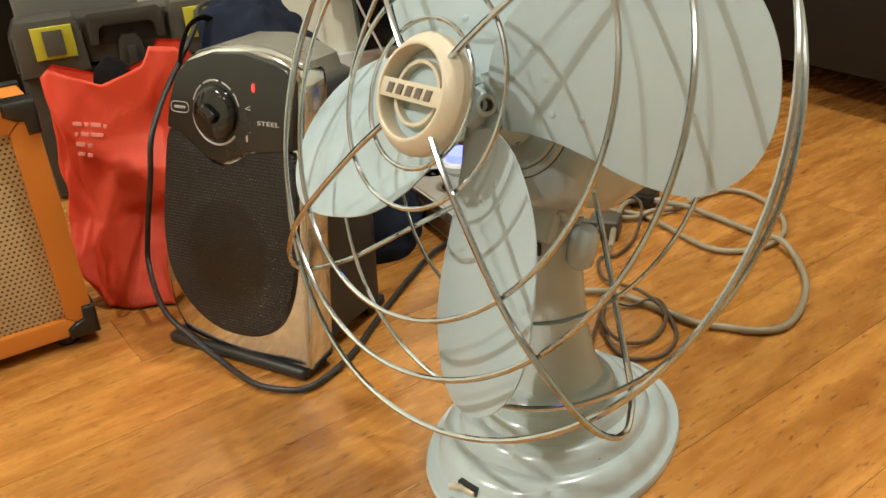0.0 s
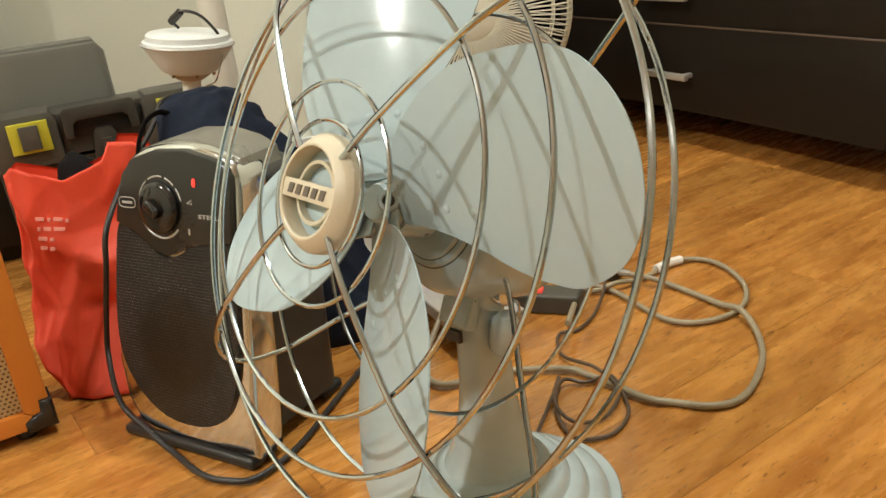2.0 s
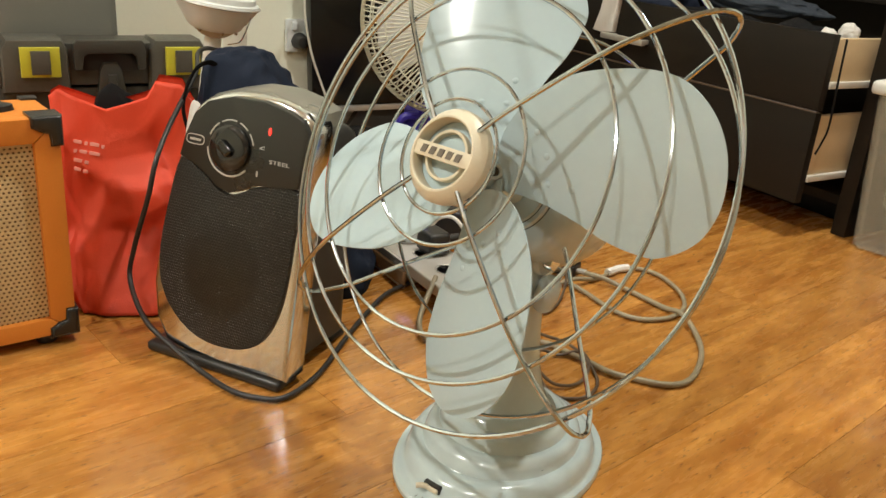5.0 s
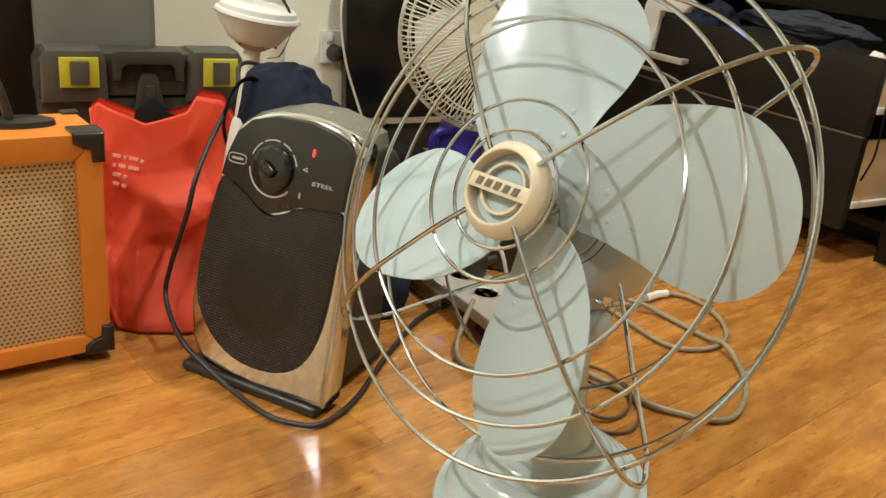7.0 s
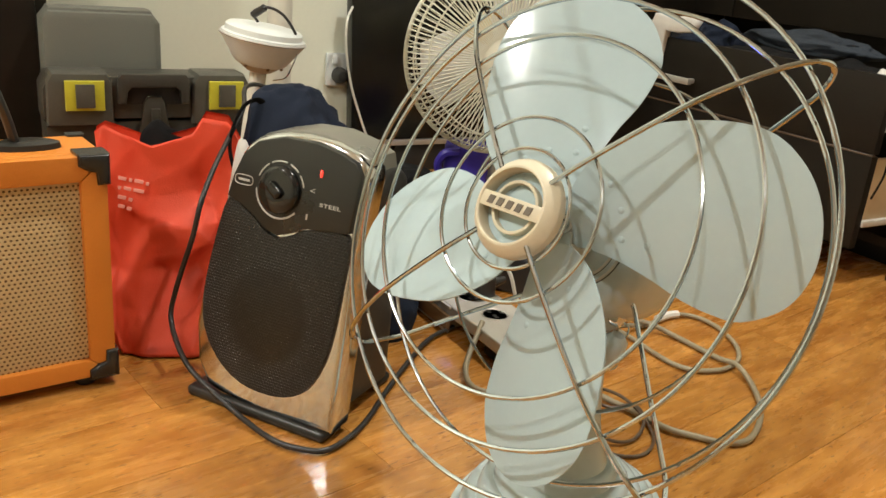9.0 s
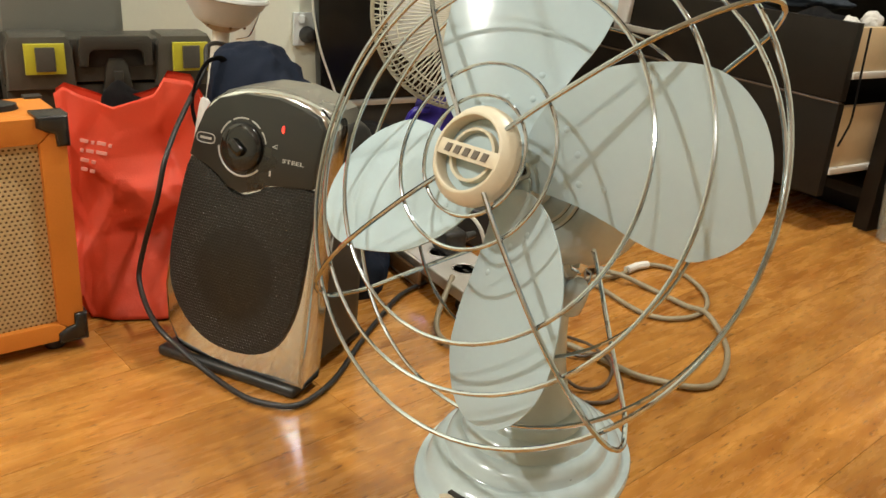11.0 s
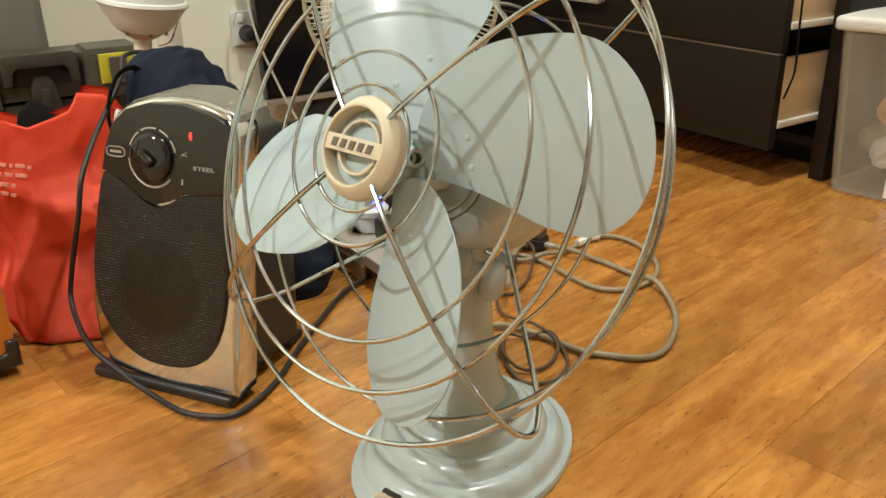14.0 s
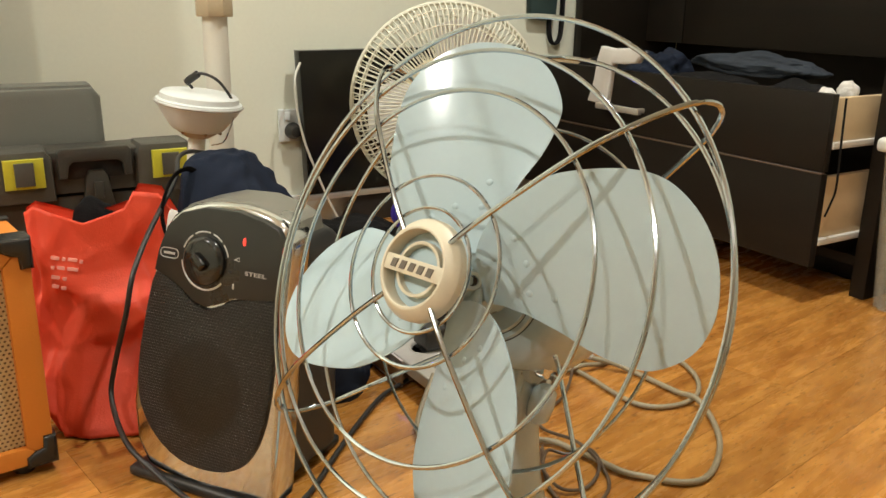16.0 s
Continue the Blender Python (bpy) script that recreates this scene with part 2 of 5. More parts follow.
M_BIRCH = material("pale_drawer_board", (0.62, 0.47, 0.28), 0.5, 0, 0.06, 4, 90, 0.03, 0, None, (6, 1, 1))
M_RAIL = material("white_metal_rail", (0.70, 0.67, 0.60), 0.4, 0.1, 0.05)
M_SATIN = material("satin_aluminium", (0.66, 0.63, 0.57), 0.38, 0.7, 0.04, 40, 300, 0.03)
M_TV = material("black_screen", (0.006, 0.006, 0.006), 0.22, 0, 0.1, 3, 60, 0.0)
M_CORD = material("grey_cable", (0.30, 0.255, 0.17), 0.45, 0, 0.1, 60, 400, 0.08)
M_BROWNCORD = material("brown_twin_cord", (0.10, 0.065, 0.04), 0.45, 0, 0.15, 60, 400, 0.08)
M_PVC = material("off_white_pipe", (0.69, 0.68, 0.60), 0.4, 0, 0.05, 10, 300, 0.02)
M_TAN = material("tan_fitting", (0.46, 0.38, 0.25), 0.5, 0, 0.08)
M_IVORY = material("ivory_fan_plastic", (0.74, 0.73, 0.60), 0.4, 0, 0.06, 20, 300, 0.03)
M_BUTTER = material("yellowed_cream_plastic", (0.72, 0.62, 0.38), 0.4, 0, 0.05, 20, 300, 0.03)
M_CLEAR = material("frosted_clear_plastic", (0.82, 0.81, 0.76), 0.3, 0, 0.05, 20, 200, 0.03, alpha_glass=0.2)
M_TUB = material("translucent_tub_plastic", (0.56, 0.53, 0.43), 0.16, 0, 0.04, 14, 200, 0.03, alpha_glass=0.86)
tub_skin = M_TUB.node_tree.nodes["Principled BSDF"]
tub_skin.inputs["Transmission Weight"].default_value, tub_skin.inputs["Alpha"].default_value = 0.0, 0.20
M_LID = material("milky_lid_plastic", (0.64, 0.65, 0.61), 0.45, 0, 0.04, 14, 200, 0.03)
M_TERRA = material("orange_paper", (0.62, 0.27, 0.12), 0.7, 0, 0.15)
M_LABELBLUE = material("blue_label", (0.05, 0.14, 0.42), 0.5)
M_LABELWHITE = material("white_label", (0.78, 0.77, 0.73), 0.6)
M_VIOLET = material("violet_blue_plastic", (0.06, 0.04, 0.42), 0.4, 0, 0.1)
M_TEAL = material("dark_teal_cloth", (0.030, 0.062, 0.060), 0.85, 0, 0.2, 25, 700, 0.4)
M_DENIM = material("dark_denim", (0.040, 0.047, 0.058), 0.85, 0, 0.25, 25, 700, 0.5)
M_DARKCLOTH = material("black_cloth", (0.011, 0.0105, 0.0105), 0.9, 0, 0.25, 25, 700, 0.5)
for cm in (M_NAVY, M_DENIM, M_DARKCLOTH):
    cm.node_tree.nodes["Principled BSDF"].inputs["Specular IOR Level"].default_value = 0.12
M_WHITECLOTH = material("white_cloth", (0.66, 0.64, 0.60), 0.85, 0, 0.08, 25, 700, 0.4)
M_GREYBOARD = material("grey_metal_strip", (0.46, 0.44, 0.40), 0.4, 0.2, 0.06, 20, 300, 0.05)
M_BROWN = material("brown_card", (0.26, 0.16, 0.08), 0.7, 0, 0.12, 12, 200, 0.1)
M_GLOWBLUE = material("blue_violet_led", (0.16, 0.20, 1.0), 0.3, emit=2.2)
M_REDSWITCH = material("lit_red_switch", (0.85, 0.07, 0.05), 0.3, emit=0.6)
M_LAMPGLOW = material("lamp_diffuser", (1.0, 0.86, 0.66), 0.5, emit=6.0)


# ---- mesh helpers ----
def link(name, bm, mat, parent=None, matrix=None, smooth=True, label="", sharp=38):
    bmesh.ops.recalc_face_normals(bm, faces=bm.faces[:])
    me = bpy.data.meshes.new(name)
    bm.to_mesh(me)
    bm.free()
    if smooth:
        for p in me.polygons:
            p.use_smooth = True
        if sharp:
            me.set_sharp_from_angle(angle=radians(sharp))
    me.materials.append(mat)
    ob = new(name, me)
    if parent:
        ob.parent = parent
    if matrix is not None:
        ob.matrix_local = matrix
    if label:
        tagged(ob, label)
    return ob


def part(name, bm, mat, parent, label="", matrix=None, smooth=True):
    return link(name, bm, mat, parent, matrix, smooth, label, 0 if name in ("cloth", "wrap", "bag_body") else 38)


def thing(name, label, category, m=None, group="", kind=""):
    ob = new(name)
    ob.empty_display_size = 0.05
    if m is not None:
        ob.matrix_world = m
    return tagged(ob, label, category, group, kind)


def box(size, at=(0, 0, 0), bevel=0.002, seg=2, m=None):
    bm = bmesh.new()
    bmesh.ops.create_cube(bm, size=1, matrix=Matrix.Translation(at) @ Matrix.Diagonal((*size, 1)))
    if bevel:
        bmesh.ops.bevel(bm, geom=bm.edges[:], offset=bevel, segments=seg, profile=0.6, affect="EDGES")
    if m is not None:
        bm.transform(m)
    return bm


def slab(pts, y0, y1, bevel=0.0, lean=0.0, seg=2):
    """A flat shape drawn in x and z, y0 to y1 deep; lean shears it back with height."""
    bm = bmesh.new()
    a = [bm.verts.new((x, y0, z)) for x, z in pts]
    b = [bm.verts.new((x, y1, z)) for x, z in pts]
    bm.faces.new(a)
    bm.faces.new(b[::-1])
    for i in range(len(pts)):
        j = (i + 1) % len(pts)
        bm.faces.new((a[j], a[i], b[i], b[j]))
    bmesh.ops.recalc_face_normals(bm, faces=bm.faces[:])
    if bevel:
        ring = [e for e in bm.edges if abs(e.verts[0].co.y - e.verts[1].co.y) < 1e-7]
        bmesh.ops.bevel(bm, geom=ring, offset=bevel, segments=seg, profile=0.6, affect="EDGES")
    if lean:
        for v in bm.verts:
            v.co.y += lean * v.co.z
    return bm


def lathe(profile, seg=48, m=None, close=True):
    """Turns a profile of (radius, height) about z."""
    bm = bmesh.new()
    rings = []
    for r, h in profile:
        if r < 1e-6:
            rings.append([bm.verts.new((0, 0, h))])
        else:
            rings.append([bm.verts.new((r * math.cos(2 * math.pi * i / seg), r * math.sin(2 * math.pi * i / seg), h)) for i in range(seg)])
    for a, b in zip(rings, rings[1:]):
        for i in range(seg):
            j = (i + 1) % seg
            if len(a) == 1 and len(b) == 1:
                continue
            if len(a) == 1:
                bm.faces.new((a[0], b[i], b[j]))
            elif len(b) == 1:
                bm.faces.new((a[i], a[j], b[0]))
            else:
                bm.faces.new((a[i], a[j], b[j], b[i]))
    if close:
        for r in (rings[0], rings[-1]):
            if len(r) > 1:
                bm.faces.new(r)
    if m is not None:
        bm.transform(m)
    return bm


def smooth_line(pts, steps=8, closed=False):
    """A Catmull-Rom line through the points."""
    p = [Vector(q) for q in pts]
    n = len(p)
    out = []
    for i in range(n if closed else n - 1):
        a = p[(i - 1) % n] if closed or i > 0 else p[0] * 2 - p[1]
        b, c = p[i], p[(i + 1) % n]
        d = p[(i + 2) % n] if closed or i + 2 < n else p[-1] * 2 - p[-2]
        for k in range(steps):
            t = k / steps
            out.append(0.5 * (2 * b + (c - a) * t + (2 * a - 5 * b + 4 * c - d) * t * t + (3 * b - a - 3 * c + d) * t ** 3))
    if not closed:
        out.append(p[-1])
    return out


def sweep(line, r, sides=8, closed=False, bm=None, flat=1.0):
    """A round bar along a line of points."""
    bm = bm or bmesh.new()
    line = [Vector(q) for q in line]
    n = len(line)
    rings = []
    t0 = (line[1] - line[0]).normalized()
    up = Vector((0, 0, 1)) if abs(t0.z) < 0.9 else Vector((1, 0, 0))
    nx = t0.cross(up).normalized()
    for i in range(n):
        a, b = line[i - 1] if (i or closed) else line[i], line[(i + 1) % n] if (i + 1 < n or closed) else line[i]
        t = (b - a).normalized()
        nx = (nx - t * nx.dot(t)).normalized()
        ny = t.cross(nx)
        rings.append([bm.verts.new(line[i] + r * (math.cos(2 * math.pi * k / sides) * nx + flat * math.sin(2 * math.pi * k / sides) * ny)) for k in range(sides)])
    last = n if closed else n - 1
    for i in range(last):
        a, b = rings[i], rings[(i + 1) % n]
        for k in range(sides):
            j = (k + 1) % sides
            bm.faces.new((a[k], a[j], b[j], b[k]))
    if not closed:
        bm.faces.new(rings[0][::-1])
        bm.faces.new(rings[-1])
    return bm


def hoop(r, h, wire, seg=96, sides=8):
    return sweep([(r * math.cos(2 * math.pi * i / seg), r * math.sin(2 * math.pi * i / seg), h) for i in range(seg)], wire, sides, True)


def letters(text, size, depth=0.0006, bold=0.0):
    cu = bpy.data.curves.new("letters", "FONT")
    cu.body, cu.size, cu.extrude, cu.align_x, cu.align_y, cu.offset, cu.resolution_u, cu.space_character = text, size, depth, "CENTER", "CENTER", bold, 3, 1.06
    ob = bpy.data.objects.new("letters", cu)
    scene.collection.objects.link(ob)
    bpy.context.view_layer.update()
    me = bpy.data.meshes.new_from_object(ob.evaluated_get(bpy.context.evaluated_depsgraph_get()))
    bm = bmesh.new()
    bm.from_mesh(me)
    bpy.data.objects.remove(ob)
    bpy.data.curves.remove(cu)
    bpy.data.meshes.remove(me)
    return bm


def crumple(size, seed, rough=0.35, seg=24, flat_bottom=True):
    """A soft heap of cloth of the given size, standing on z = 0."""
    bm = bmesh.new()
    bmesh.ops.create_icosphere(bm, subdivisions=5, radius=1)
    off = Vector((seed * 7.3, seed * 3.1, seed * 1.7))
    for v in bm.verts:
        c = v.co.copy()
        k = 1 + rough * noise.noise(c * 1.6 + off) + 0.45 * rough * abs(noise.noise(c * 3.4 + off)) + 0.10 * rough * noise.noise(c * 8 + off)
        c *= k
        v.co = Vector((c.x * size[0] / 2, c.y * size[1] / 2, max(0.0, (c.z + 0.8) / 1.8) * size[2]))
    return bm


# ---- the room ----
def wall_piece(name, x0, x1, y0, y1, z0, z1, label, m=WALL, mat=M_WALL):
    bm = box((x1 - x0, y1 - y0, z1 - z0), ((x0 + x1) / 2, (y0 + y1) / 2, (z0 + z1) / 2), 0)
    ob = link(name, bm, mat, None, m, False)
    return tagged(ob, label, "wall" if "wall" in name else name.split("_")[0], kind="structure")


X0, X1, Y0, Y1 = -4.4, 1.75, -6.4, 0.0      # the room in the wall's own axes
wall_piece("wall_north", X0, X1 + 0.1, Y1, Y1 + 0.1, 0, CEIL, "cream painted plaster wall with soft shadows")
wall_piece("wall_south", X0, X1, Y0 - 0.1, Y0, 0, CEIL, "cream painted plaster wall behind the viewer")
wall_piece("wall_west", X0 - 0.1, X0, Y0 - 0.1, Y1 + 0.1, 0, CEIL, "cream painted plaster side wall")
wall_piece("wall_east", X1, X1 + 0.1, Y0 - 0.1, Y1 - 0.001, 0, CEIL, "cream painted plaster side wall behind the drawers")
wall_piece("ceiling", X0 - 0.1, X1 + 0.1, Y0 - 0.1, Y1 + 0.1, CEIL, CEIL + 0.1, "plain off-white painted ceiling", mat=M_CEIL)
sk = wall_piece("baseboard", X0, 0.70, -0.016, -0.001, 0.001, 0.07, "white painted timber baseboard along the wall", mat=M_WHITE)
for lx, ly, lw in LAMPS:
    dl = thing("ceiling_lamp", "small round white ceiling lamp with a frosted lens, switched on", "ceiling lamp", pose(lx, ly, CEIL), "ceiling lamps")
    part("rim", lathe([(0.048, 0), (0.062, -0.001), (0.062, -0.006), (0.05, -0.008)], 32, None, False), M_WHITE, dl)
    part("lens", lathe([(0, -0.004), (0.046, -0.004), (0.046, -0.002), (0, -0.002)], 32), M_LAMPGLOW, dl, "glowing frosted lens")

# ---- the fan ----
fan = thing("desk_fan", "pale blue vintage metal desk fan with chrome wire guard", "fan", Matrix.Translation((0.179, 0.707, 0)))
FL = fan.matrix_world.inverted() @ FAN          # fan head in the thing's own axes



def stepped_base():
    """Oval tiers from a flat flange up to the neck, with a thumb groove pressed into the lowest tier over the screw."""
    bm = lathe([(0.0, 0.001), (0.1085, 0.0), (0.1115, 0.0012), (0.112, 0.0065), (0.1105, 0.0090), (0.1035, 0.0096), (0.1015, 0.0108), (0.0998, 0.0150), (0.0975, 0.0215), (0.0940, 0.0262), (0.0895, 0.0288), (0.0850, 0.0296), (0.0825, 0.0294), (0.0812, 0.0308),
                (0.0798, 0.0370), (0.0768, 0.0420), (0.0725, 0.0446), (0.0685, 0.0452), (0.0665, 0.0450), (0.0655, 0.0465), (0.0642, 0.0520), (0.0612, 0.0562), (0.0575, 0.0582), (0.0535, 0.0588), (0.0515, 0.0590), (0.0495, 0.0630), (0.046, 0.0665), (0.040, 0.068), (0.0, 0.069)], 192, None, False)
    turn = Matrix.Rotation(radians(BASE_TURN), 4, "Z")
    for v in bm.verts:
        r, f = math.hypot(v.co.x, v.co.y), math.hypot(v.co.x, v.co.y) / 0.112
        v.co.x, v.co.y = v.co.x * (1 + 0.156 * f ** 2), v.co.y * (1 - 0.125 * f ** 2)
        v.co = turn @ v.co
        if 0.010 < v.co.z < 0.0275 and r > 0.09:
            side = math.atan2(v.co.y, v.co.x) - radians(-91.5)
            g = math.exp(-(side / 0.040) ** 2) * min(1.0, (0.0275 - v.co.z) / 0.006)
            v.co.x, v.co.y = v.co.x * (1 - 0.035 * g), v.co.y * (1 - 0.035 * g)
    return bm


BASE_TURN = 58
part("base", stepped_base(), M_BLUE, fan, "stepped oval pale blue enamel base with small chips")


def column():
    """The tapered neck: oval sections from the base up to the fork."""
    bm = bmesh.new()
    secs = [(0.050, 0.054, 0.047, 0.000), (0.066, 0.043, 0.038, 0.002), (0.085, 0.034, 0.029, 0.004), (0.110, 0.0275, 0.0235, 0.005), (0.140, 0.0235, 0.0205, 0.006), (0.175, 0.0215, 0.0190, 0.006), (0.205, 0.0210, 0.0180, 0.006), (0.216, 0.017, 0.015, 0.006), (0.220, 0.010, 0.009, 0.006)]
    rings = []
    for z, a, b, s in secs:
        rings.append([bm.verts.new((s + a * math.cos(2 * math.pi * i / 32) * (1 if abs(math.cos(2 * math.pi * i / 32)) < 0.8 else 0.97), b * math.sin(2 * math.pi * i / 32), z)) for i in range(32)])
    for p, q in zip(rings, rings[1:]):
        for i in range(32):
            j = (i + 1) % 32
            bm.faces.new((p[i], p[j], q[j], q[i]))
    bm.faces.new(rings[-1])
    bm.faces.new(rings[0][::-1])
    return bm


part("neck", column(), M_BLUE, fan, matrix=pose(0, 0, 0, 0, 0, 48))
fork = part("pivot_lug", lathe([(0, -0.021), (0.014, -0.021), (0.0155, -0.019), (0.0155, 0.019), (0.014, 0.021), (0, 0.021)], 32), M_BLUE, fan, matrix=pose(0.006, 0.004, 0.222) @ pose(0, 0, 0, 90, 0, 48))
part("pivot_screw", lathe([(0, -0.030), (0.007, -0.030), (0.008, -0.028), (0.008, 0.028), (0.007, 0.030), (0, 0.030)], 20), M_STEEL, fork, "small steel pivot screw")
part("tilt_knob", lathe([(0, -0.019), (0.006, -0.018), (0.0105, -0.013), (0.0115, 0.0), (0.0105, 0.013), (0.006, 0.018), (0, 0.019)], 24), M_BLUE, fan, "rounded tilt knob", pose(0.024, -0.014, 0.190, 8, 12, 0))
part("neck_slot", box((0.016, 0.004, 0.010), (0, 0, 0), 0.001), M_BLACK, fan, "dark slot in the neck", pose(-0.014, -0.0175, 0.192, 0, 0, -38))
part("hook", sweep(smooth_line([(0.03, 0, 0.0), (0.036, 0, 0.006), (0.036, 0, 0.014), (0.030, 0, 0.017), (0.027, 0, 0.012)]), 0.0012, 6), M_STEEL, fan, "bent wire hook", pose(0.0, -0.012, 0.20))

# motor: axis along the head's z, front towards +z
part("motor_housing", lathe([(0.0, -0.098), (0.024, -0.098), (0.030, -0.100), (0.034, -0.1005), (0.0352, -0.1030), (0.0395, -0.1035), (0.0407, -0.1065), (0.0450, -0.1078), (0.0505, -0.1108), (0.0555, -0.1150),
                             (0.0590, -0.1200), (0.0605, -0.1300), (0.0605, -0.165), (0.058, -0.190), (0.048, -0.214), (0.030, -0.228), (0.0, -0.233)], 64), M_BLUE, fan, "rounded pale blue motor housing with ridged front", FL)
for r, h in ((0.0354, -0.1036), (0.0409, -0.1070)):
    part("housing_groove", hoop(r, h, 0.0008, 64, 6), M_TOOL2, fan, "dark ventilation groove", FL)
part("shaft_boss", lathe([(0.0, -0.064), (0.017, -0.064), (0.0205, -0.066), (0.0205, -0.090), (0.0195, -0.096), (0.015, -0.099), (0.0, -0.099)], 32), M_BLUE, fan, "turned collar on the motor shaft", FL)
lug = part("clamp_lug", lathe([(0.0, 0.0), (0.0078, 0.0), (0.0078, 0.0185), (0.0070, 0.0200), (0.0046, 0.0200), (0.0042, 0.0172), (0.0, 0.0172)], 28), M_BLUE, fan, "round clamping lug with a screw hole", FL @ pose(0, 0, -0.064) @ pose(0, 0, 0, 0, 0, 14) @ pose(0, 0, 0, 0, 47, 0))
part("screw_hole", lathe([(0.0, 0.0173), (0.0040, 0.0173), (0.0040, 0.0178), (0, 0.0180)], 20), M_BLACK, lug, "dark screw hole")
part("tilt_bracket", box((0.034, 0.050, 0.012), (0, 0, 0), 0.004, 3), M_BLUE, fan, matrix=FL @ pose(0.0, -0.060, -0.150, 0, 0, 0))

# blades
BLADE_EDGE = [(0.018, 0.020), (0.034, 0.043), (0.055, 0.057), (0.082, 0.0665), (0.108, 0.0685), (0.150, 0.0625), (0.178, 0.0500), (0.196, 0.0270), (0.2035, 0.000), (0.2005, -0.0280), (0.1900, -0.0510), (0.1710, -0.0690),
              (0.1420, -0.0775), (0.1200, -0.0715), (0.1000, -0.0610), (0.0800, -0.0460), (0.0560, -0.0310), (0.034, -0.021), (0.018, -0.014)]


def blade():
    """One pitched blade, root near the axis, with a slight camber and a pressed root."""
    edge = smooth_line([(r, c, 0) for r, c in BLADE_EDGE], 5, True)
    bm = bmesh.new()
    mid = Vector((0.112, 0.0, 0))
    loops = []
    for f in (1.0, 0.93, 0.78, 0.6, 0.4, 0.2):
        loops.append([bm.verts.new(mid + (e - mid) * f) for e in edge])
    n = len(edge)
    for a, b in zip(loops, loops[1:]):
        for i in range(n):
            j = (i + 1) % n
            bm.faces.new((a[i], a[j], b[j], b[i]))
    c = bm.verts.new(mid)
    for i in range(n):
        bm.faces.new((loops[-1][i], loops[-1][(i + 1) % n], c))
    for v in bm.verts:
        v.co.z = -1.1 * v.co.y * v.co.y + 0.004
    bmesh.ops.recalc_face_normals(bm, faces=bm.faces[:])
    top = bm.faces[:]
    ret = bmesh.ops.extrude_face_region(bm, geom=top)
    for v in ret["geom"]:
        if isinstance(v, bmesh.types.BMVert):
            v.co.z -= 0.0011
    return bm


PITCH = 20
for k in range(4):
    th = 110 - 90 * k
    m = FL @ Matrix.Translation((0, 0, -0.0588)) @ pose(0, 0, 0, 0, 0, th) @ pose(0, 0, 0, PITCH, 0, 0)
    b = part("blade", blade(), M_BLADE, fan, matrix=m)
    for q, (rx, cy) in enumerate(((0.055, 0.028), (0.062, 0.008), (0.060, -0.014), (0.080, -0.020))):
        part("rivet", lathe([(0.0030, 0.0), (0.0027, 0.0007), (0.0016, 0.0012), (0.0, 0.0013)], 12, None, False), M_BLADE, b, "", pose(rx, cy, 0.0035 - 1.1 * cy * cy))
part("blade_spider", lathe([(0.0, -0.050), (0.012, -0.050), (0.0135, -0.052), (0.014, -0.056), (0.020, -0.058), (0.020, -0.062), (0.0, -0.063)], 40), M_BLADE, fan, "pressed hub disc that carries the blades", FL)
for k in range(4):
    part("blade_arm", box((0.060, 0.038, 0.0022), (0.038, 0.003, -0.0015), 0.001), M_BLADE, fan, "riveted blade arm", FL @ Matrix.Translation((0, 0, -0.0588)) @ pose(0, 0, 0, 0, 0, 110 - 90 * k) @ pose(0, 0, 0, PITCH, 0, 0))

# wire guard
SPOKES = (132.8, 46.2, -44.9, -134.9)
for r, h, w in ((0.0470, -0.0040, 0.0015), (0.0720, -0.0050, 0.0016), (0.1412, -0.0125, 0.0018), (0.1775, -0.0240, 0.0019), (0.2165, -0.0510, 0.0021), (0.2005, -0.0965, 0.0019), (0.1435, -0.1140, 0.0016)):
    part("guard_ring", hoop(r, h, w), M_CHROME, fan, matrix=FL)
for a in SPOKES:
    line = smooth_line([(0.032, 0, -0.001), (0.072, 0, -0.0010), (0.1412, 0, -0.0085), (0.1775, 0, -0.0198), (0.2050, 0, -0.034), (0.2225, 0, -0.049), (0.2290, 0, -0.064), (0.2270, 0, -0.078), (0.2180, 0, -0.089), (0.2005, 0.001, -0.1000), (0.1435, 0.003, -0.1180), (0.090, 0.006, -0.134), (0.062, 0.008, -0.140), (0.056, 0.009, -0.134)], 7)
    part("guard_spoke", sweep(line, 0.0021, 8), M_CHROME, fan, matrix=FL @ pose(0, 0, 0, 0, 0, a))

# badge
badge = part("badge", lathe([(0.0290, -0.010), (0.0288, 0.0036), (0.0293, 0.0044), (0.0305, 0.0046), (0.0316, 0.0042), (0.0384, -0.0040), (0.0390, -0.0052), (0.0390, -0.0112), (0.0375, -0.0120), (0.0290, -0.010)], 64, None, False), M_CREAM, fan, "aged cream plastic ring badge with a name bar", FL)
part("name_bar", box((0.0585, 0.0122, 0.0045), (0, 0, 0.0014), 0.0005), M_CREAM, badge)
part("inner_ring", lathe([(0.0185, -0.008), (0.0185, -0.0022), (0.0190, -0.0018), (0.0206, -0.0018), (0.0211, -0.0022), (0.0211, -0.008)], 48, None, False), M_CREAM, badge)
part("backing_disc", lathe([(0.0, -0.0105), (0.0287, -0.0105), (0.0287, -0.0085), (0.0195, -0.0082), (0.0, -0.0070)], 40), M_BLADE, badge, "pale blue backing disc")
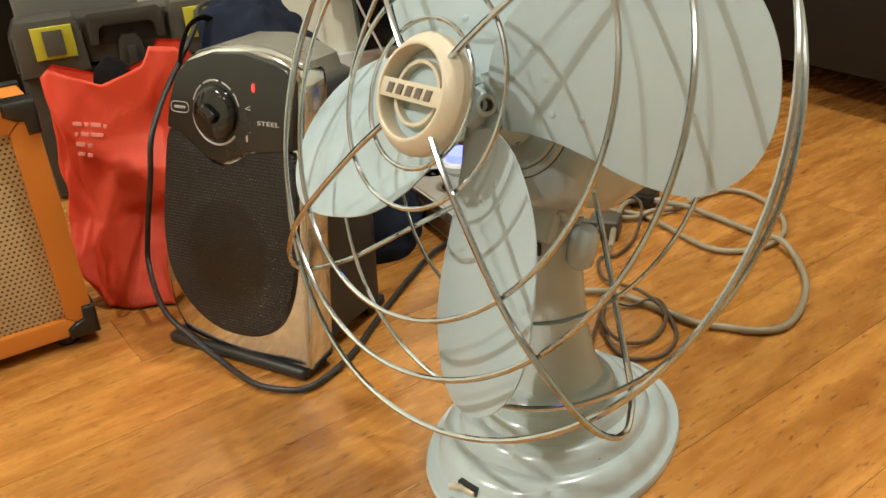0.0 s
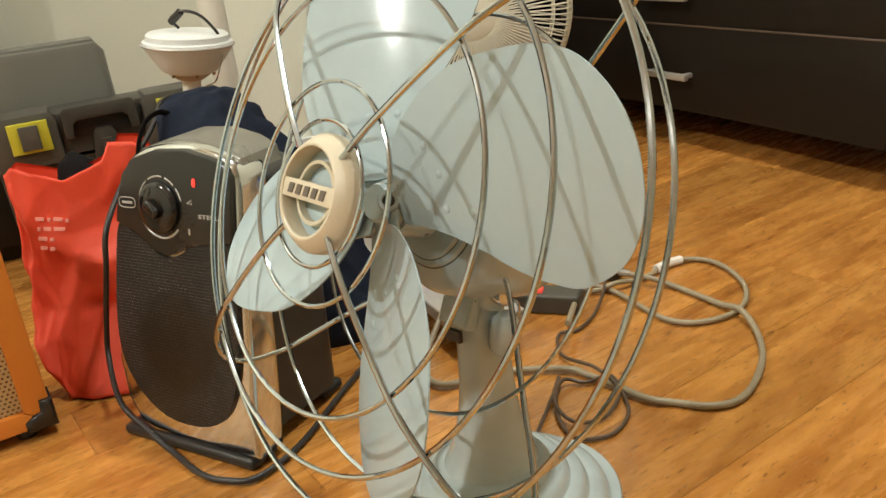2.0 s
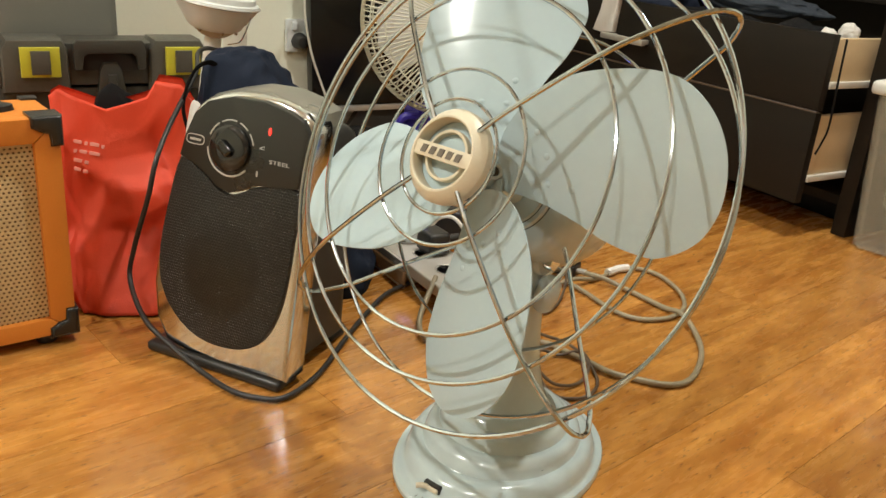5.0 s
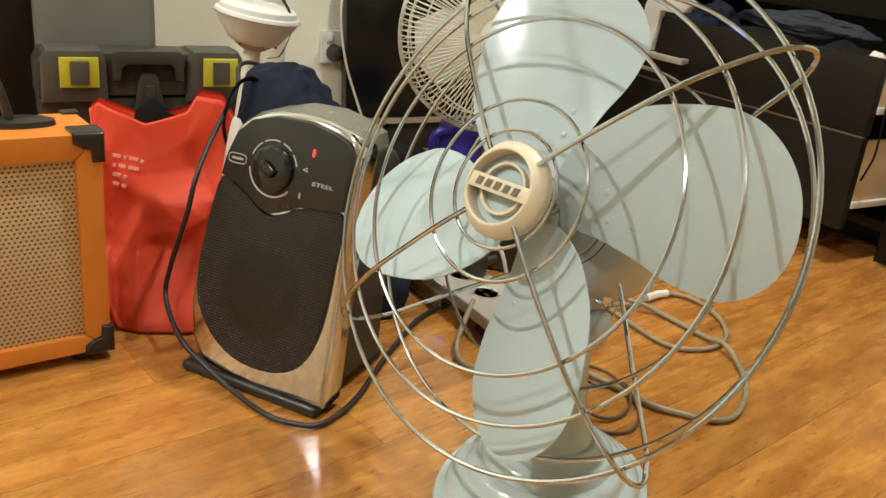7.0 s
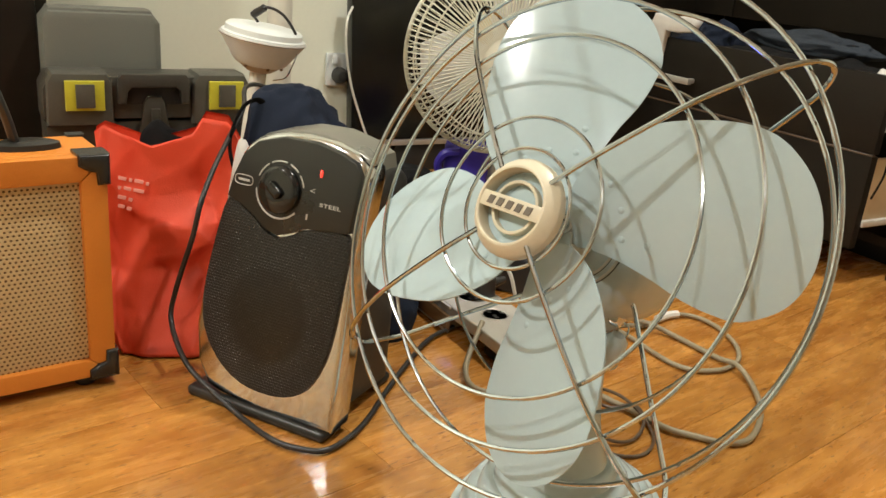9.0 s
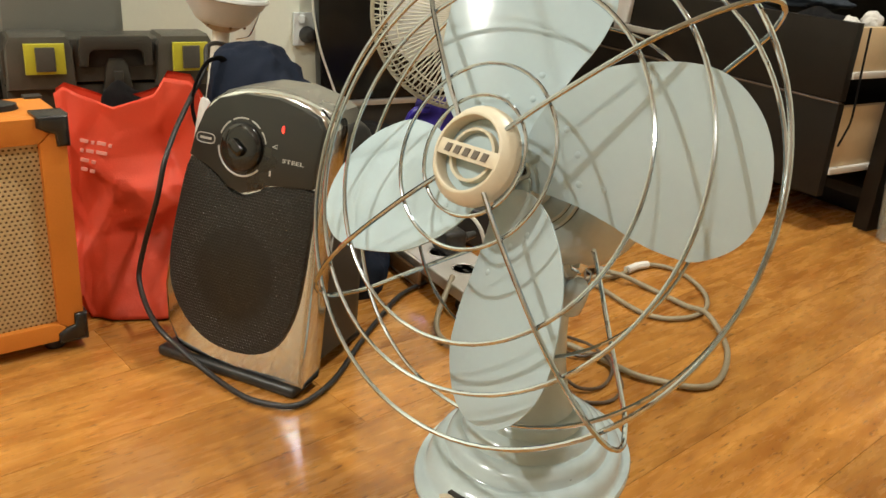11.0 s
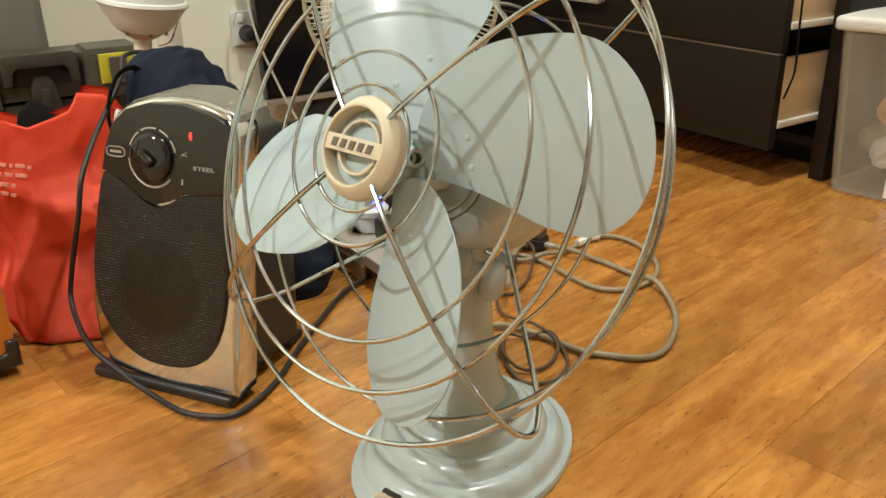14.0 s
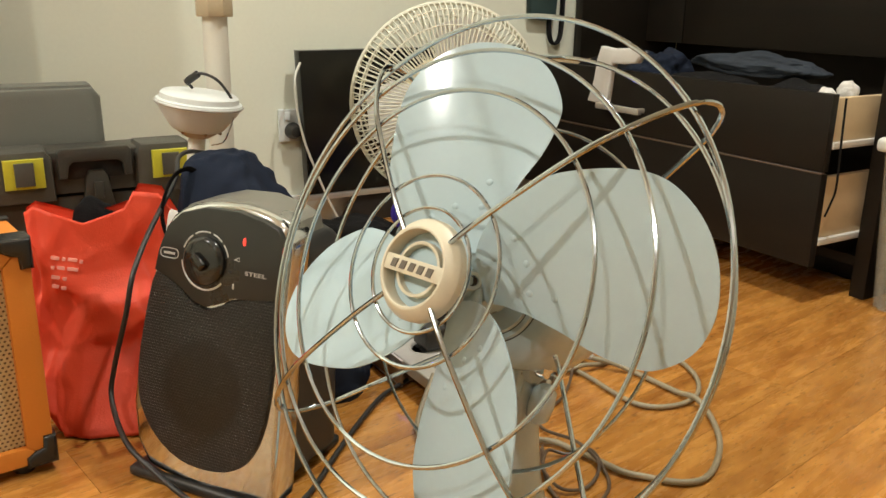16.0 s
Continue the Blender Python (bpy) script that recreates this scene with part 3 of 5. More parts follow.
for k in range(5):
    part("name_mark", slab([(-0.0035, -0.0033), (0.0019, -0.0033), (0.0033, 0.0033), (-0.0021, 0.0033)], -0.0004, 0.0006), M_INK, badge, "dark slanted bar", pose(-0.0186 + 0.0091 * k, 0, 0.0040) @ pose(0, 0, 0, -90, 0, 0), False)

# switch on the base
sw = part("switch_slot", box((0.019, 0.005, 0.0075), (0, 0, 0), 0.0008), M_BLACK, fan, "dark switch slot", pose(-0.0650, -0.0885, 0.0185, 0, 0, -36))
lever = part("switch_lever", box((0.0135, 0.005, 0.0048), (0.001, -0.0022, -0.0012), 0.0018, 3), M_CREAM, sw, "cream switch lever")
part("lever_tip", sweep(smooth_line([(-0.004, -0.003, -0.0005), (-0.009, -0.006, 0.0005), (-0.013, -0.009, -0.0005)]), 0.0026, 8), M_CREAM, lever)
for k in range(4):
    part("scale_mark", box((0.0007, 0.0042, 0.0004), (0, 0, 0), 0.0001, 1), M_INK, fan, "fine dark scale mark", pose(-0.0800 + 0.0055 * k, -0.0920 - 0.0028 * k, 0.0096, 0, 0, -38 + 6 * k))
part("base_screw", lathe([(0, 0.0), (0.0022, 0.0), (0.0018, 0.0012), (0, 0.0014)], 14), M_BLACK, fan, "", pose(-0.002, -0.1080, 0.0090))
part("base_screw", lathe([(0, 0.0), (0.0018, 0.0), (0.0015, 0.0010), (0, 0.0012)], 14), M_BLACK, fan, "", pose(-0.096, -0.020, 0.0094))

# ---- the heater ----
heater = thing("fan_heater", "black and chrome upright fan heater standing on the floor", "heater", HEAT)
LEAN = 0.19
OUT = [(-0.002, 0.013), (-0.004, 0.09), (-0.006, 0.20), (-0.004, 0.278), (-0.0055, 0.290), (-0.0105, 0.2985), (-0.019, 0.3050), (-0.032, 0.3100), (-0.048, 0.3138), (-0.066, 0.316), (-0.087, 0.3165), (-0.108, 0.315), (-0.127, 0.3115), (-0.144, 0.3050), (-0.156, 0.2965), (-0.164, 0.285), (-0.172, 0.262), (-0.184, 0.21), (-0.195, 0.14), (-0.198, 0.085), (-0.190, 0.045), (-0.172, 0.020), (-0.150, 0.013)]
part("front_shell", slab([(x, z) for x, z in OUT], 0.0, 0.040, 0.006, LEAN, 3), M_STEEL, heater, "polished chrome front shell")


def toward(pts, c, f):
    return [(c[0] + (x - c[0]) * f, c[1] + (z - c[1]) * f) for x, z in pts]


part("rear_housing", slab(toward(OUT, (-0.112, 0.05), 0.87), 0.038, 0.155, 0.020, 0.10, 4), M_BLACK, heater, "black plastic rear housing")
part("top_cap", slab([(-0.006, 0.288), (-0.011, 0.3020), (-0.032, 0.3110), (-0.066, 0.3180), (-0.108, 0.3170), (-0.1425, 0.3080), (-0.160, 0.293), (-0.150, 0.286), (-0.08, 0.29)], 0.008, 0.066, 0.005, LEAN, 3), M_CAP, heater, "satin grey top cap")
part("base_bar", box((0.190, 0.040, 0.013), (-0.103, 0.018, 0.0068), 0.006, 3), M_BLACK, heater)
part("base_bar", box((0.150, 0.035, 0.013), (-0.097, 0.150, 0.0068), 0.006, 3), M_BLACK, heater)
GR = [(-0.172, 0.236), (-0.150, 0.229), (-0.132, 0.220), (-0.118, 0.210), (-0.100, 0.206), (-0.082, 0.213), (-0.068, 0.220), (-0.014, 0.226), (-0.012, 0.166), (-0.017, 0.102), (-0.031, 0.062), (-0.052, 0.042), (-0.085, 0.034), (-0.125, 0.037), (-0.160, 0.056), (-0.184, 0.088), (-0.190, 0.130), (-0.183, 0.19)]
part("grille", slab([tuple(v)[:2] for v in [(q.x, q.y) for q in smooth_line([(x, z, 0) for x, z in GR], 3, True)]], -0.005, 0.004, 0.003, LEAN), M_MESH, heater, "black perforated metal grille")
PN = [(-0.172, 0.2385), (-0.150, 0.2315), (-0.132, 0.2225), (-0.118, 0.2125), (-0.100, 0.2085), (-0.082, 0.2155), (-0.068, 0.2225), (-0.013, 0.2285), (-0.008, 0.288), (-0.016, 0.300), (-0.034, 0.3060), (-0.066, 0.3125), (-0.108, 0.3115), (-0.140, 0.3025), (-0.157, 0.287), (-0.167, 0.262)]
part("control_panel", slab(PN, -0.007, 0.004, 0.002, LEAN), M_PANEL, heater, "satin black control panel")


def on_face(x, z, off):
    """A place on the heater's front, its z axis out of the face."""
    return Matrix.Translation((x, LEAN * z - 0.007 - off, z)) @ pose(0, 0, 0, 90 - math.degrees(math.atan(LEAN)), 0, 0)


dial = part("dial", lathe([(0.0265, 0.0), (0.0265, 0.003), (0.0245, 0.006), (0.021, 0.0075), (0.012, 0.0080), (0.0, 0.0082)], 48, None, False), M_GLOSS, heater, "glossy black round dial", on_face(-0.104, 0.257, 0))
part("dial_grip", box((0.011, 0.020, 0.008), (0, 0, 0.0105), 0.0035, 3), M_GLOSS, dial, "", pose(0, 0, 0, 0, 0, 55))
for a0, a1 in ((15, 40), (48, 72), (80, 118), (125, 160), (186, 318)):
    arc = [(0.0305 * math.cos(radians(a)), 0.0305 * math.sin(radians(a)), 0.0) for a in np.linspace(a0, a1, 12 + (a1 - a0) // 6)]
    part("dial_scale", sweep(arc, 0.0009 if a0 < 180 else 0.0011, 6, flat=0.5), M_SILVER, heater, "", on_face(-0.104, 0.257, 0.0))
part("indicator_lamp", lathe([(0.0028, 0), (0.0026, 0.002), (0, 0.003)], 16), M_LED, heater, "glowing red indicator lamp", on_face(-0.0545, 0.283, 0) @ Matrix.Diagonal((0.5, 1.5, 1, 1)))
part("pointer_mark", sweep([(0, 0, 0), (0.006, 0.003, 0), (0.006, -0.001, 0), (0, 0, 0)], 0.0005, 5), M_SILVER, heater, "", on_face(-0.066, 0.2635, 0))
part("lettering", letters("STEEL", 0.0088, 0.0003, 0.0001), M_SILVER, heater, "silver printed lettering", on_face(-0.039, 0.2515, 0.0004) @ Matrix.Diagonal((1.12, 0.64, 1, 1)), False)
oval = [(0.012 * math.copysign(min(1, abs(math.cos(t)) ** 0.5), math.cos(t)), 0.0052 * math.copysign(abs(math.sin(t)) ** 0.7, math.sin(t)), 0) for t in np.linspace(0, 2 * math.pi, 33)[:-1]]
part("maker_mark", sweep(oval, 0.0006, 5, True), M_SILVER, heater, "plain oval outline", on_face(-0.152, 0.259, 0))
part("maker_bar", box((0.015, 0.0026, 0.0008), (0, 0, 0), 0.0002, 1), M_SILVER, heater, "", on_face(-0.152, 0.259, 0))
part("mark", box((0.0022, 0.006, 0.0006), (0, 0, 0), 0.0002, 1), M_SILVER, heater, "", on_face(-0.066, 0.236, 0))

cord = thing("heater_cord", "black rubber mains cord looped round the foot of the heater", "cord")
part("cable", sweep(smooth_line([(-0.268, 1.26, 0.295), (-0.275, 1.21, 0.306), (-0.270, 1.15, 0.308), (-0.253, 1.09, 0.294), (-0.252, 1.03, 0.268), (-0.252, 0.97, 0.240), (-0.253, 0.93, 0.210), (-0.262, 0.925, 0.167), (-0.286, 0.932, 0.095), (-0.290, 0.925, 0.055), (-0.250, 0.866, 0.034), (-0.209, 0.836, 0.018), (-0.164, 0.806, 0.006), (-0.121, 0.773, 0.005), (-0.088, 0.762, 0.005), (-0.058, 0.768, 0.005), (-0.032, 0.822, 0.005), (-0.016, 0.91, 0.005), (0.000, 0.985, 0.006), (0.02, 1.06, 0.006), (0.05, 1.11, 0.006)], 8), 0.0032, 10), M_RUBBER, cord)

# ---- the amplifier ----
amp = thing("guitar_amplifier", "small orange vinyl guitar amplifier with woven tan grille and black corners", "amplifier", AMP)
AW, AH, AD, AB = 0.29, 0.260, 0.105, 0.014
part("cabinet", slab([(0, AB), (0, AB + AH), (-AW, AB + AH), (-AW, AB)], 0.012, AD, 0.009, 0, 4), M_ORANGE, amp)
FR = 0.028
for nm, pts in (("front_rail", [(0, AB), (0 - FR, AB + FR - 0.006), (-AW + FR, AB + FR - 0.006), (-AW, AB)]), ("front_rail", [(0, AB + AH), (-FR, AB + AH - FR), (-AW + FR, AB + AH - FR), (-AW, AB + AH)]),
                ("front_stile", [(0, AB), (0, AB + AH), (-FR, AB + AH - FR), (-FR, AB + FR - 0.006)]), ("front_stile", [(-AW, AB), (-AW, AB + AH), (-AW + FR, AB + AH - FR), (-AW + FR, AB + FR - 0.006)])):
    part(nm, slab(pts, -0.002, 0.016, 0.003), M_ORANGE, amp)
part("grille_cloth", slab([(-FR + 0.002, AB + FR - 0.01), (-FR + 0.002, AB + AH - FR + 0.003), (-AW + FR, AB + AH - FR + 0.003), (-AW + FR, AB + FR - 0.01)], 0.006, 0.013, 0.001), M_WEAVE, amp, "tan woven grille cloth")
for cx, cz, sx, sz in ((0, AB + AH, 1, 1), (0, AB, 1, -1), (-AW, AB + AH, -1, 1), (-AW, AB, -1, -1)):
    pts = [(cx + 0.003 * sx, cz + 0.003 * sz), (cx - 0.030 * sx, cz + 0.003 * sz), (cx - 0.030 * sx, cz - 0.010 * sz), (cx - 0.020 * sx, cz - 0.016 * sz), (cx - 0.012 * sx, cz - 0.018 * sz), (cx - 0.011 * sx, cz - 0.032 * sz), (cx + 0.003 * sx, cz - 0.032 * sz)]
    part("corner_cap", slab(pts, -0.007, 0.030, 0.0065, 0, 4), M_GLOSS2, amp, "black moulded corner cap")
    part("corner_cap", slab([(cx + 0.003 * sx, cz + 0.003 * sz), (cx - 0.016 * sx, cz + 0.003 * sz), (cx - 0.016 * sx, cz - 0.006 * sz), (cx - 0.006 * sx, cz - 0.022 * sz), (cx + 0.003 * sx, cz - 0.022 * sz)], AD - 0.014, AD + 0.003, 0.003), M_BLACK, amp)
for fx in (-0.03, -AW + 0.03):
    for fy in (0.02, AD - 0.02):
        part("foot", lathe([(0.011, 0.0), (0.013, 0.004), (0.013, AB)], 16), M_RUBBER, amp, "", pose(fx, fy, 0))
part("handle_mount", lathe([(0, AB + AH), (0.024, AB + AH), (0.023, AB + AH + 0.006), (0.016, AB + AH + 0.009), (0, AB + AH + 0.010)], 32), M_BLACK, amp, "black handle end cap", Matrix.Translation((-0.068, 0.052, 0)) @ Matrix.Diagonal((1.5, 0.75, 1, 1)))
part("handle_strap", sweep(smooth_line([(-0.078, 0.052, AB + AH + 0.006), (-0.086, 0.052, AB + AH + 0.04), (-0.100, 0.052, AB + AH + 0.075), (-0.130, 0.052, AB + AH + 0.095), (-0.16, 0.052, AB + AH + 0.09), (-0.20, 0.052, AB + AH + 0.05), (-0.215, 0.052, AB + AH + 0.006)]), 0.010, 10, flat=0.5), M_BLACK, amp, "black strap handle")


# ---- the red bag ----
BAG_TOP = ((-0.10, 0.245), (-0.080, 0.268), (-0.028, 0.245), (0.024, 0.264), (0.031, 0.284), (0.063, 0.281), (0.080, 0.250), (0.10, 0.238))


def crease(u, v, n, seed):
    """Random heights on a lattice joined by flat triangles: crisp folds; wraps after n steps of u."""
    i, j = math.floor(u), math.floor(v)
    fu, fv = u - i, v - j

    def at(a, b):
        return noise.cell(Vector(((i + a) % n + 0.5, j + b + 0.5, seed + 0.5)))
    if (i + j) % 2:
        if fu + fv < 1:
            return at(0, 0) + (at(1, 0) - at(0, 0)) * fu + (at(0, 1) - at(0, 0)) * fv
        return at(1, 1) + (at(0, 1) - at(1, 1)) * (1 - fu) + (at(1, 0) - at(1, 1)) * (1 - fv)
    if fu > fv:
        return at(0, 0) + (at(1, 0) - at(0, 0)) * fu + (at(1, 1) - at(1, 0)) * fv
    return at(0, 0) + (at(0, 1) - at(0, 0)) * fv + (at(1, 1) - at(0, 1)) * fu


def bag_point(a, f):
    """A place on the slumped bag: a turn round it, f from floor to rim."""
    sx = math.copysign(abs(math.cos(a)) ** 0.45, math.cos(a))
    sy = math.copysign(abs(math.sin(a)) ** 0.45, math.sin(a))
    w = 0.056 + 0.022 * min(1.0, f * 4) + 0.010 * f
    d = 0.050 - 0.026 * f
    x, y = w * sx, d * sy
    u = a / (2 * math.pi)
    k = 0.030 * crease(u * 9 + 2.6 * f, f * 2.7, 9, 3) + 0.008 * crease(u * 22 - 5 * f, f * 5, 22, 7) + 0.004 * noise.noise(Vector((x * 30, y * 30, f * 7)))
    k *= 0.45 + 0.55 * math.sin(math.pi * min(1.0, 0.12 + 0.85 * f))
    top = float(np.interp(x, [p for p, q in BAG_TOP], [q for p, q in BAG_TOP]))
    h = f * (0.245 + (top - 0.245) * f ** 3)
    return Vector(((x if x > 0 else 1.14 * x) + 0.5 * k * sx - 0.008 * (1 - f), y + k * sy + 0.062 * f, h + 0.003))


def soft_bag():
    bm = bmesh.new()
    nu, nv = 168, 60
    grid = [[bm.verts.new(bag_point(2 * math.pi * i / nu, j / nv)) for i in range(nu)] for j in range(nv + 1)]
    for a, b in zip(grid, grid[1:]):
        for i in range(nu):
            j = (i + 1) % nu
            bm.faces.new((a[i], a[j], b[j], b[i]))
    bm.faces.new(grid[0][::-1])
    bmesh.ops.solidify(bm, geom=bm.faces[:], thickness=0.0012)
    return bm


BAG = basis(Vector((-0.307, 0.985, 0)), Vector((0.96, 0.28, 0)).normalized(), Vector((-0.28, 0.96, 0)).normalized(), Z)
bag = thing("shopping_bag", "creased bright red non-woven shopping bag with faded white print", "bag", BAG)
part("bag_body", soft_bag(), M_RED, bag)
bundle = thing("black_cloth_bundle", "black cloth stuffed into the mouth of the red bag", "cloth", BAG @ Matrix.Translation((-0.012, 0.098, 0)))
part("cloth", crumple((0.120, 0.05, 0.268), 31, 0.14), M_DARKCLOTH, bundle)
FRONT = [bag_point(radians(a), f / 80) for a in np.arange(190, 350, 0.5) for f in range(40, 75)]
for row, pws in enumerate(((0.010, 0.004, 0.011, 0.004), (0.004, 0.009, 0.013), (0.010, 0.005), (0.008, 0.006))):
    px = -0.070
    for pw in pws:
        pz = 0.208 - 0.0112 * row - 0.22 * (px + 0.070)
        c = min(FRONT, key=lambda v: (v.x - px - pw / 2) ** 2 + (v.z - pz) ** 2)
        part("print_line", box((pw, 0.0016, 0.0046), (0, 0, 0), 0.0004, 1), M_PRINT, bag, "faded white printed line", pose(px + pw / 2, c.y - 0.0006, pz, -10, 12, 0))
        px += pw + 0.0025

# ---- the tool box and the grey case behind it ----
tool = thing("tool_box", "charcoal plastic tool box with lime yellow latches", "tool box", TOOL)
part("tray", slab([(-0.052, 0.004), (-0.058, 0.205), (0.268, 0.205), (0.262, 0.004)], 0.0, 0.085, 0.008), M_TOOL, tool)
lid = part("lid", slab([(-0.060, 0.208), (-0.060, 0.258), (-0.050, 0.278), (0.260, 0.278), (0.270, 0.258), (0.270, 0.208)], -0.004, 0.085, 0.008), M_TOOL, tool)
for x0, x1 in ((-0.056, 0.044), (0.168, 0.266)):
    part("lid_pad", slab([(x0, 0.200), (x0 + 0.002, 0.270), (x0 + 0.010, 0.284), (x1 - 0.010, 0.284), (x1 - 0.002, 0.270), (x1, 0.200)], -0.016, 0.06, 0.010), M_TOOL2, tool, "raised grey lid pad")
    c = (x0 + x1) / 2 + 0.006
    la = part("latch", slab([(c - 0.029, 0.226), (c - 0.029, 0.273), (c + 0.029, 0.273), (c + 0.029, 0.226)], -0.024, -0.014, 0.003), M_YELLOW, tool, "lime yellow latch")
    part("latch_pad", slab([(c - 0.014, 0.231), (c - 0.014, 0.268), (c + 0.014, 0.268), (c + 0.014, 0.231)], -0.028, -0.020, 0.002), M_TOOL2, la)
# Shade of the handle's hollow, put in as a flat black plate on the lid.
part("recess_shade", slab([(0.056, 0.232), (0.056, 0.274), (0.156, 0.274), (0.156, 0.232)], -0.0055, 0.0, 0.002), M_BLACK, tool, "black plate standing for the shaded hollow behind the handle")
part("handle", slab([(0.050, 0.236), (0.050, 0.278), (0.056, 0.284), (0.156, 0.284), (0.162, 0.278), (0.162, 0.236), (0.150, 0.236), (0.147, 0.256), (0.140, 0.262), (0.072, 0.262), (0.065, 0.256), (0.062, 0.236)], -0.020, -0.005, 0.004), M_TOOL, tool, "carrying handle folded down")
part("hasp", slab([(0.082, 0.185), (0.090, 0.236), (0.096, 0.246), (0.118, 0.246), (0.124, 0.236), (0.132, 0.185)], -0.012, 0.0, 0.005), M_TOOL, tool)
part("hasp_catch", slab([(0.100, 0.200), (0.100, 0.228), (0.114, 0.228), (0.114, 0.200)], -0.021, -0.014, 0.003), M_TOOL, tool)

case = thing("grey_case", "grey moulded plastic case standing upright behind the tool box", "case", TOOL)
part("shell", slab([(-0.045, 0.001), (-0.045, 0.352), (-0.034, 0.366), (0.132, 0.366), (0.144, 0.350), (0.148, 0.001)], 0.105, 0.185, 0.010), M_CASE, case)
part("lid_edge", slab([(-0.042, 0.352), (-0.032, 0.371), (0.130, 0.371), (0.140, 0.352)], 0.115, 0.175, 0.005), M_CASE, case)
cab = thing("dark_cabinet", "tall black-brown wooden cabinet end standing against the wall", "cabinet", TOOL)
part("side_panel", box((0.30, 0.30, 0.9), (-0.175, 0.36, 0.45), 0.003), M_WOOD, cab)
part("door", box((0.27, 0.018, 0.86), (-0.18, 0.199, 0.46), 0.003), M_WOOD, cab)

# ---- inverted lamp, pipe, cloth ----
lamp = thing("enamel_lamp", "white enamel lamp turned upside down on a short white stem", "lamp", pose(-0.338, 1.31, 0.003, 0, 7.5, 0))
part("shade", lathe([(0.031, 0.3205), (0.0370, 0.3225), (0.0415, 0.3262), (0.0495, 0.3380), (0.0560, 0.3470), (0.0615, 0.3560), (0.0650, 0.3600), (0.0660, 0.3622)], 64, None, False), M_WHITE, lamp, "white enamel bowl shade")
part("rim", hoop(0.0658, 0.3622, 0.0014, 64, 6), M_GREYBOARD, lamp, "thin grey seam round the rim")
part("diffuser", lathe([(0.0648, 0.3630), (0.0640, 0.3665), (0.0595, 0.3680), (0.0585, 0.3755), (0.0550, 0.3785), (0.030, 0.3810), (0.0, 0.3815)], 64, None, False), M_WHITE, lamp, "white raised cover on the bowl")
part("collar", lathe([(0.0, 0.3095), (0.017, 0.3100), (0.0205, 0.3120), (0.0300, 0.3185), (0.0330, 0.3215), (0.0, 0.323)], 10), M_TAN, lamp, "translucent tan collar under the bowl")
part("stem", lathe([(0.0135, 0.0), (0.0135, 0.312)], 12), M_PVC, lamp, "short faceted white stem")
for k in range(3):
    part("collar_screw", lathe([(0, 0), (0.0028, 0.0), (0.0024, 0.0022), (0, 0.003)], 10), M_BROWN, lamp, "", pose(0.034 * math.cos(radians(250 + 60 * k)), 0.034 * math.sin(radians(250 + 60 * k)), 0.3195, 70, 0, 160 + 60 * k + 90))
part("lead", sweep(smooth_line([(-0.012, 0.0, 0.384), (-0.018, -0.01, 0.398), (0.004, -0.015, 0.410), (0.028, -0.012, 0.404), (0.048, -0.010, 0.384), (0.052, -0.006, 0.372)]), 0.0022, 8), M_BLACK, lamp, "dark lead looped over the shade")
part("lead_plug", sweep([(-0.018, -0.01, 0.393), (0.0, -0.015, 0.409)], 0.0055, 10), M_BLACK, lamp)
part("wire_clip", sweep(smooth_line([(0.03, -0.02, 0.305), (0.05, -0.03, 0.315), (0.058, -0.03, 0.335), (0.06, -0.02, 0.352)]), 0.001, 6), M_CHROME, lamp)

pipe = thing("waste_pipe", "off-white plastic pipe with a tan fitting, standing by the wall", "pipe", Matrix.Translation((-0.300, 1.44, 0)))
part("tube", lathe([(0.0205, 0.0), (0.0205, 0.60)], 32), M_PVC, pipe)
part("fitting", lathe([(0.0, 0.488), (0.030, 0.488), (0.031, 0.490), (0.031, 0.520), (0.029, 0.523), (0.0, 0.523)], 8), M_TAN, pipe, "tan threaded fitting")

navy = thing("navy_bag", "dark navy cloth bag slumped behind the heater", "bag", Matrix.Translation((-0.135, 1.12, 0)))


def navy_body():
    """A slumped cloth bag: a high shoulder falling away to one side, with creases."""
    side = [(-0.108, 0.0), (-0.112, 0.20), (-0.108, 0.300), (-0.100, 0.320), (-0.075, 0.325), (-0.045, 0.324), (-0.026, 0.314), (0.010, 0.268), (0.046, 0.218), (0.090, 0.130), (0.128, 0.040), (0.132, 0.0)]
    bm = bmesh.new()
    line = smooth_line([(x, z, 0) for x, z in side], 7)
    rows = []
    for k in range(25):
        t = -1 + 2 * k / 24
        w = (1 - abs(t) ** 3.2) ** 0.45
        row = []
        for q in line:
            x, z = -0.01 + (q.x + 0.01) * (0.62 + 0.38 * w), q.y * (0.55 + 0.45 * w)
            p = Vector((x * 14, t * 1.6, z * 14 - 0.6 * x * 14))
            c = 0.006 * noise.noise(p) + 0.009 * abs(noise.noise(p * 1.7)) - 0.003 + 0.004 * noise.noise(p * 4)
            row.append(bm.verts.new((x + c, 0.085 * t - 0.5 * c, max(0.0, z + (c if z > 0.02 else 0)))))
        rows.append(row)
    for a, b in zip(rows, rows[1:]):
        for i in range(len(a) - 1):
            bm.faces.new((a[i], a[i + 1], b[i + 1], b[i]))
    bm.faces.new(rows[0])
    bm.faces.new(rows[-1][::-1])
    return bm


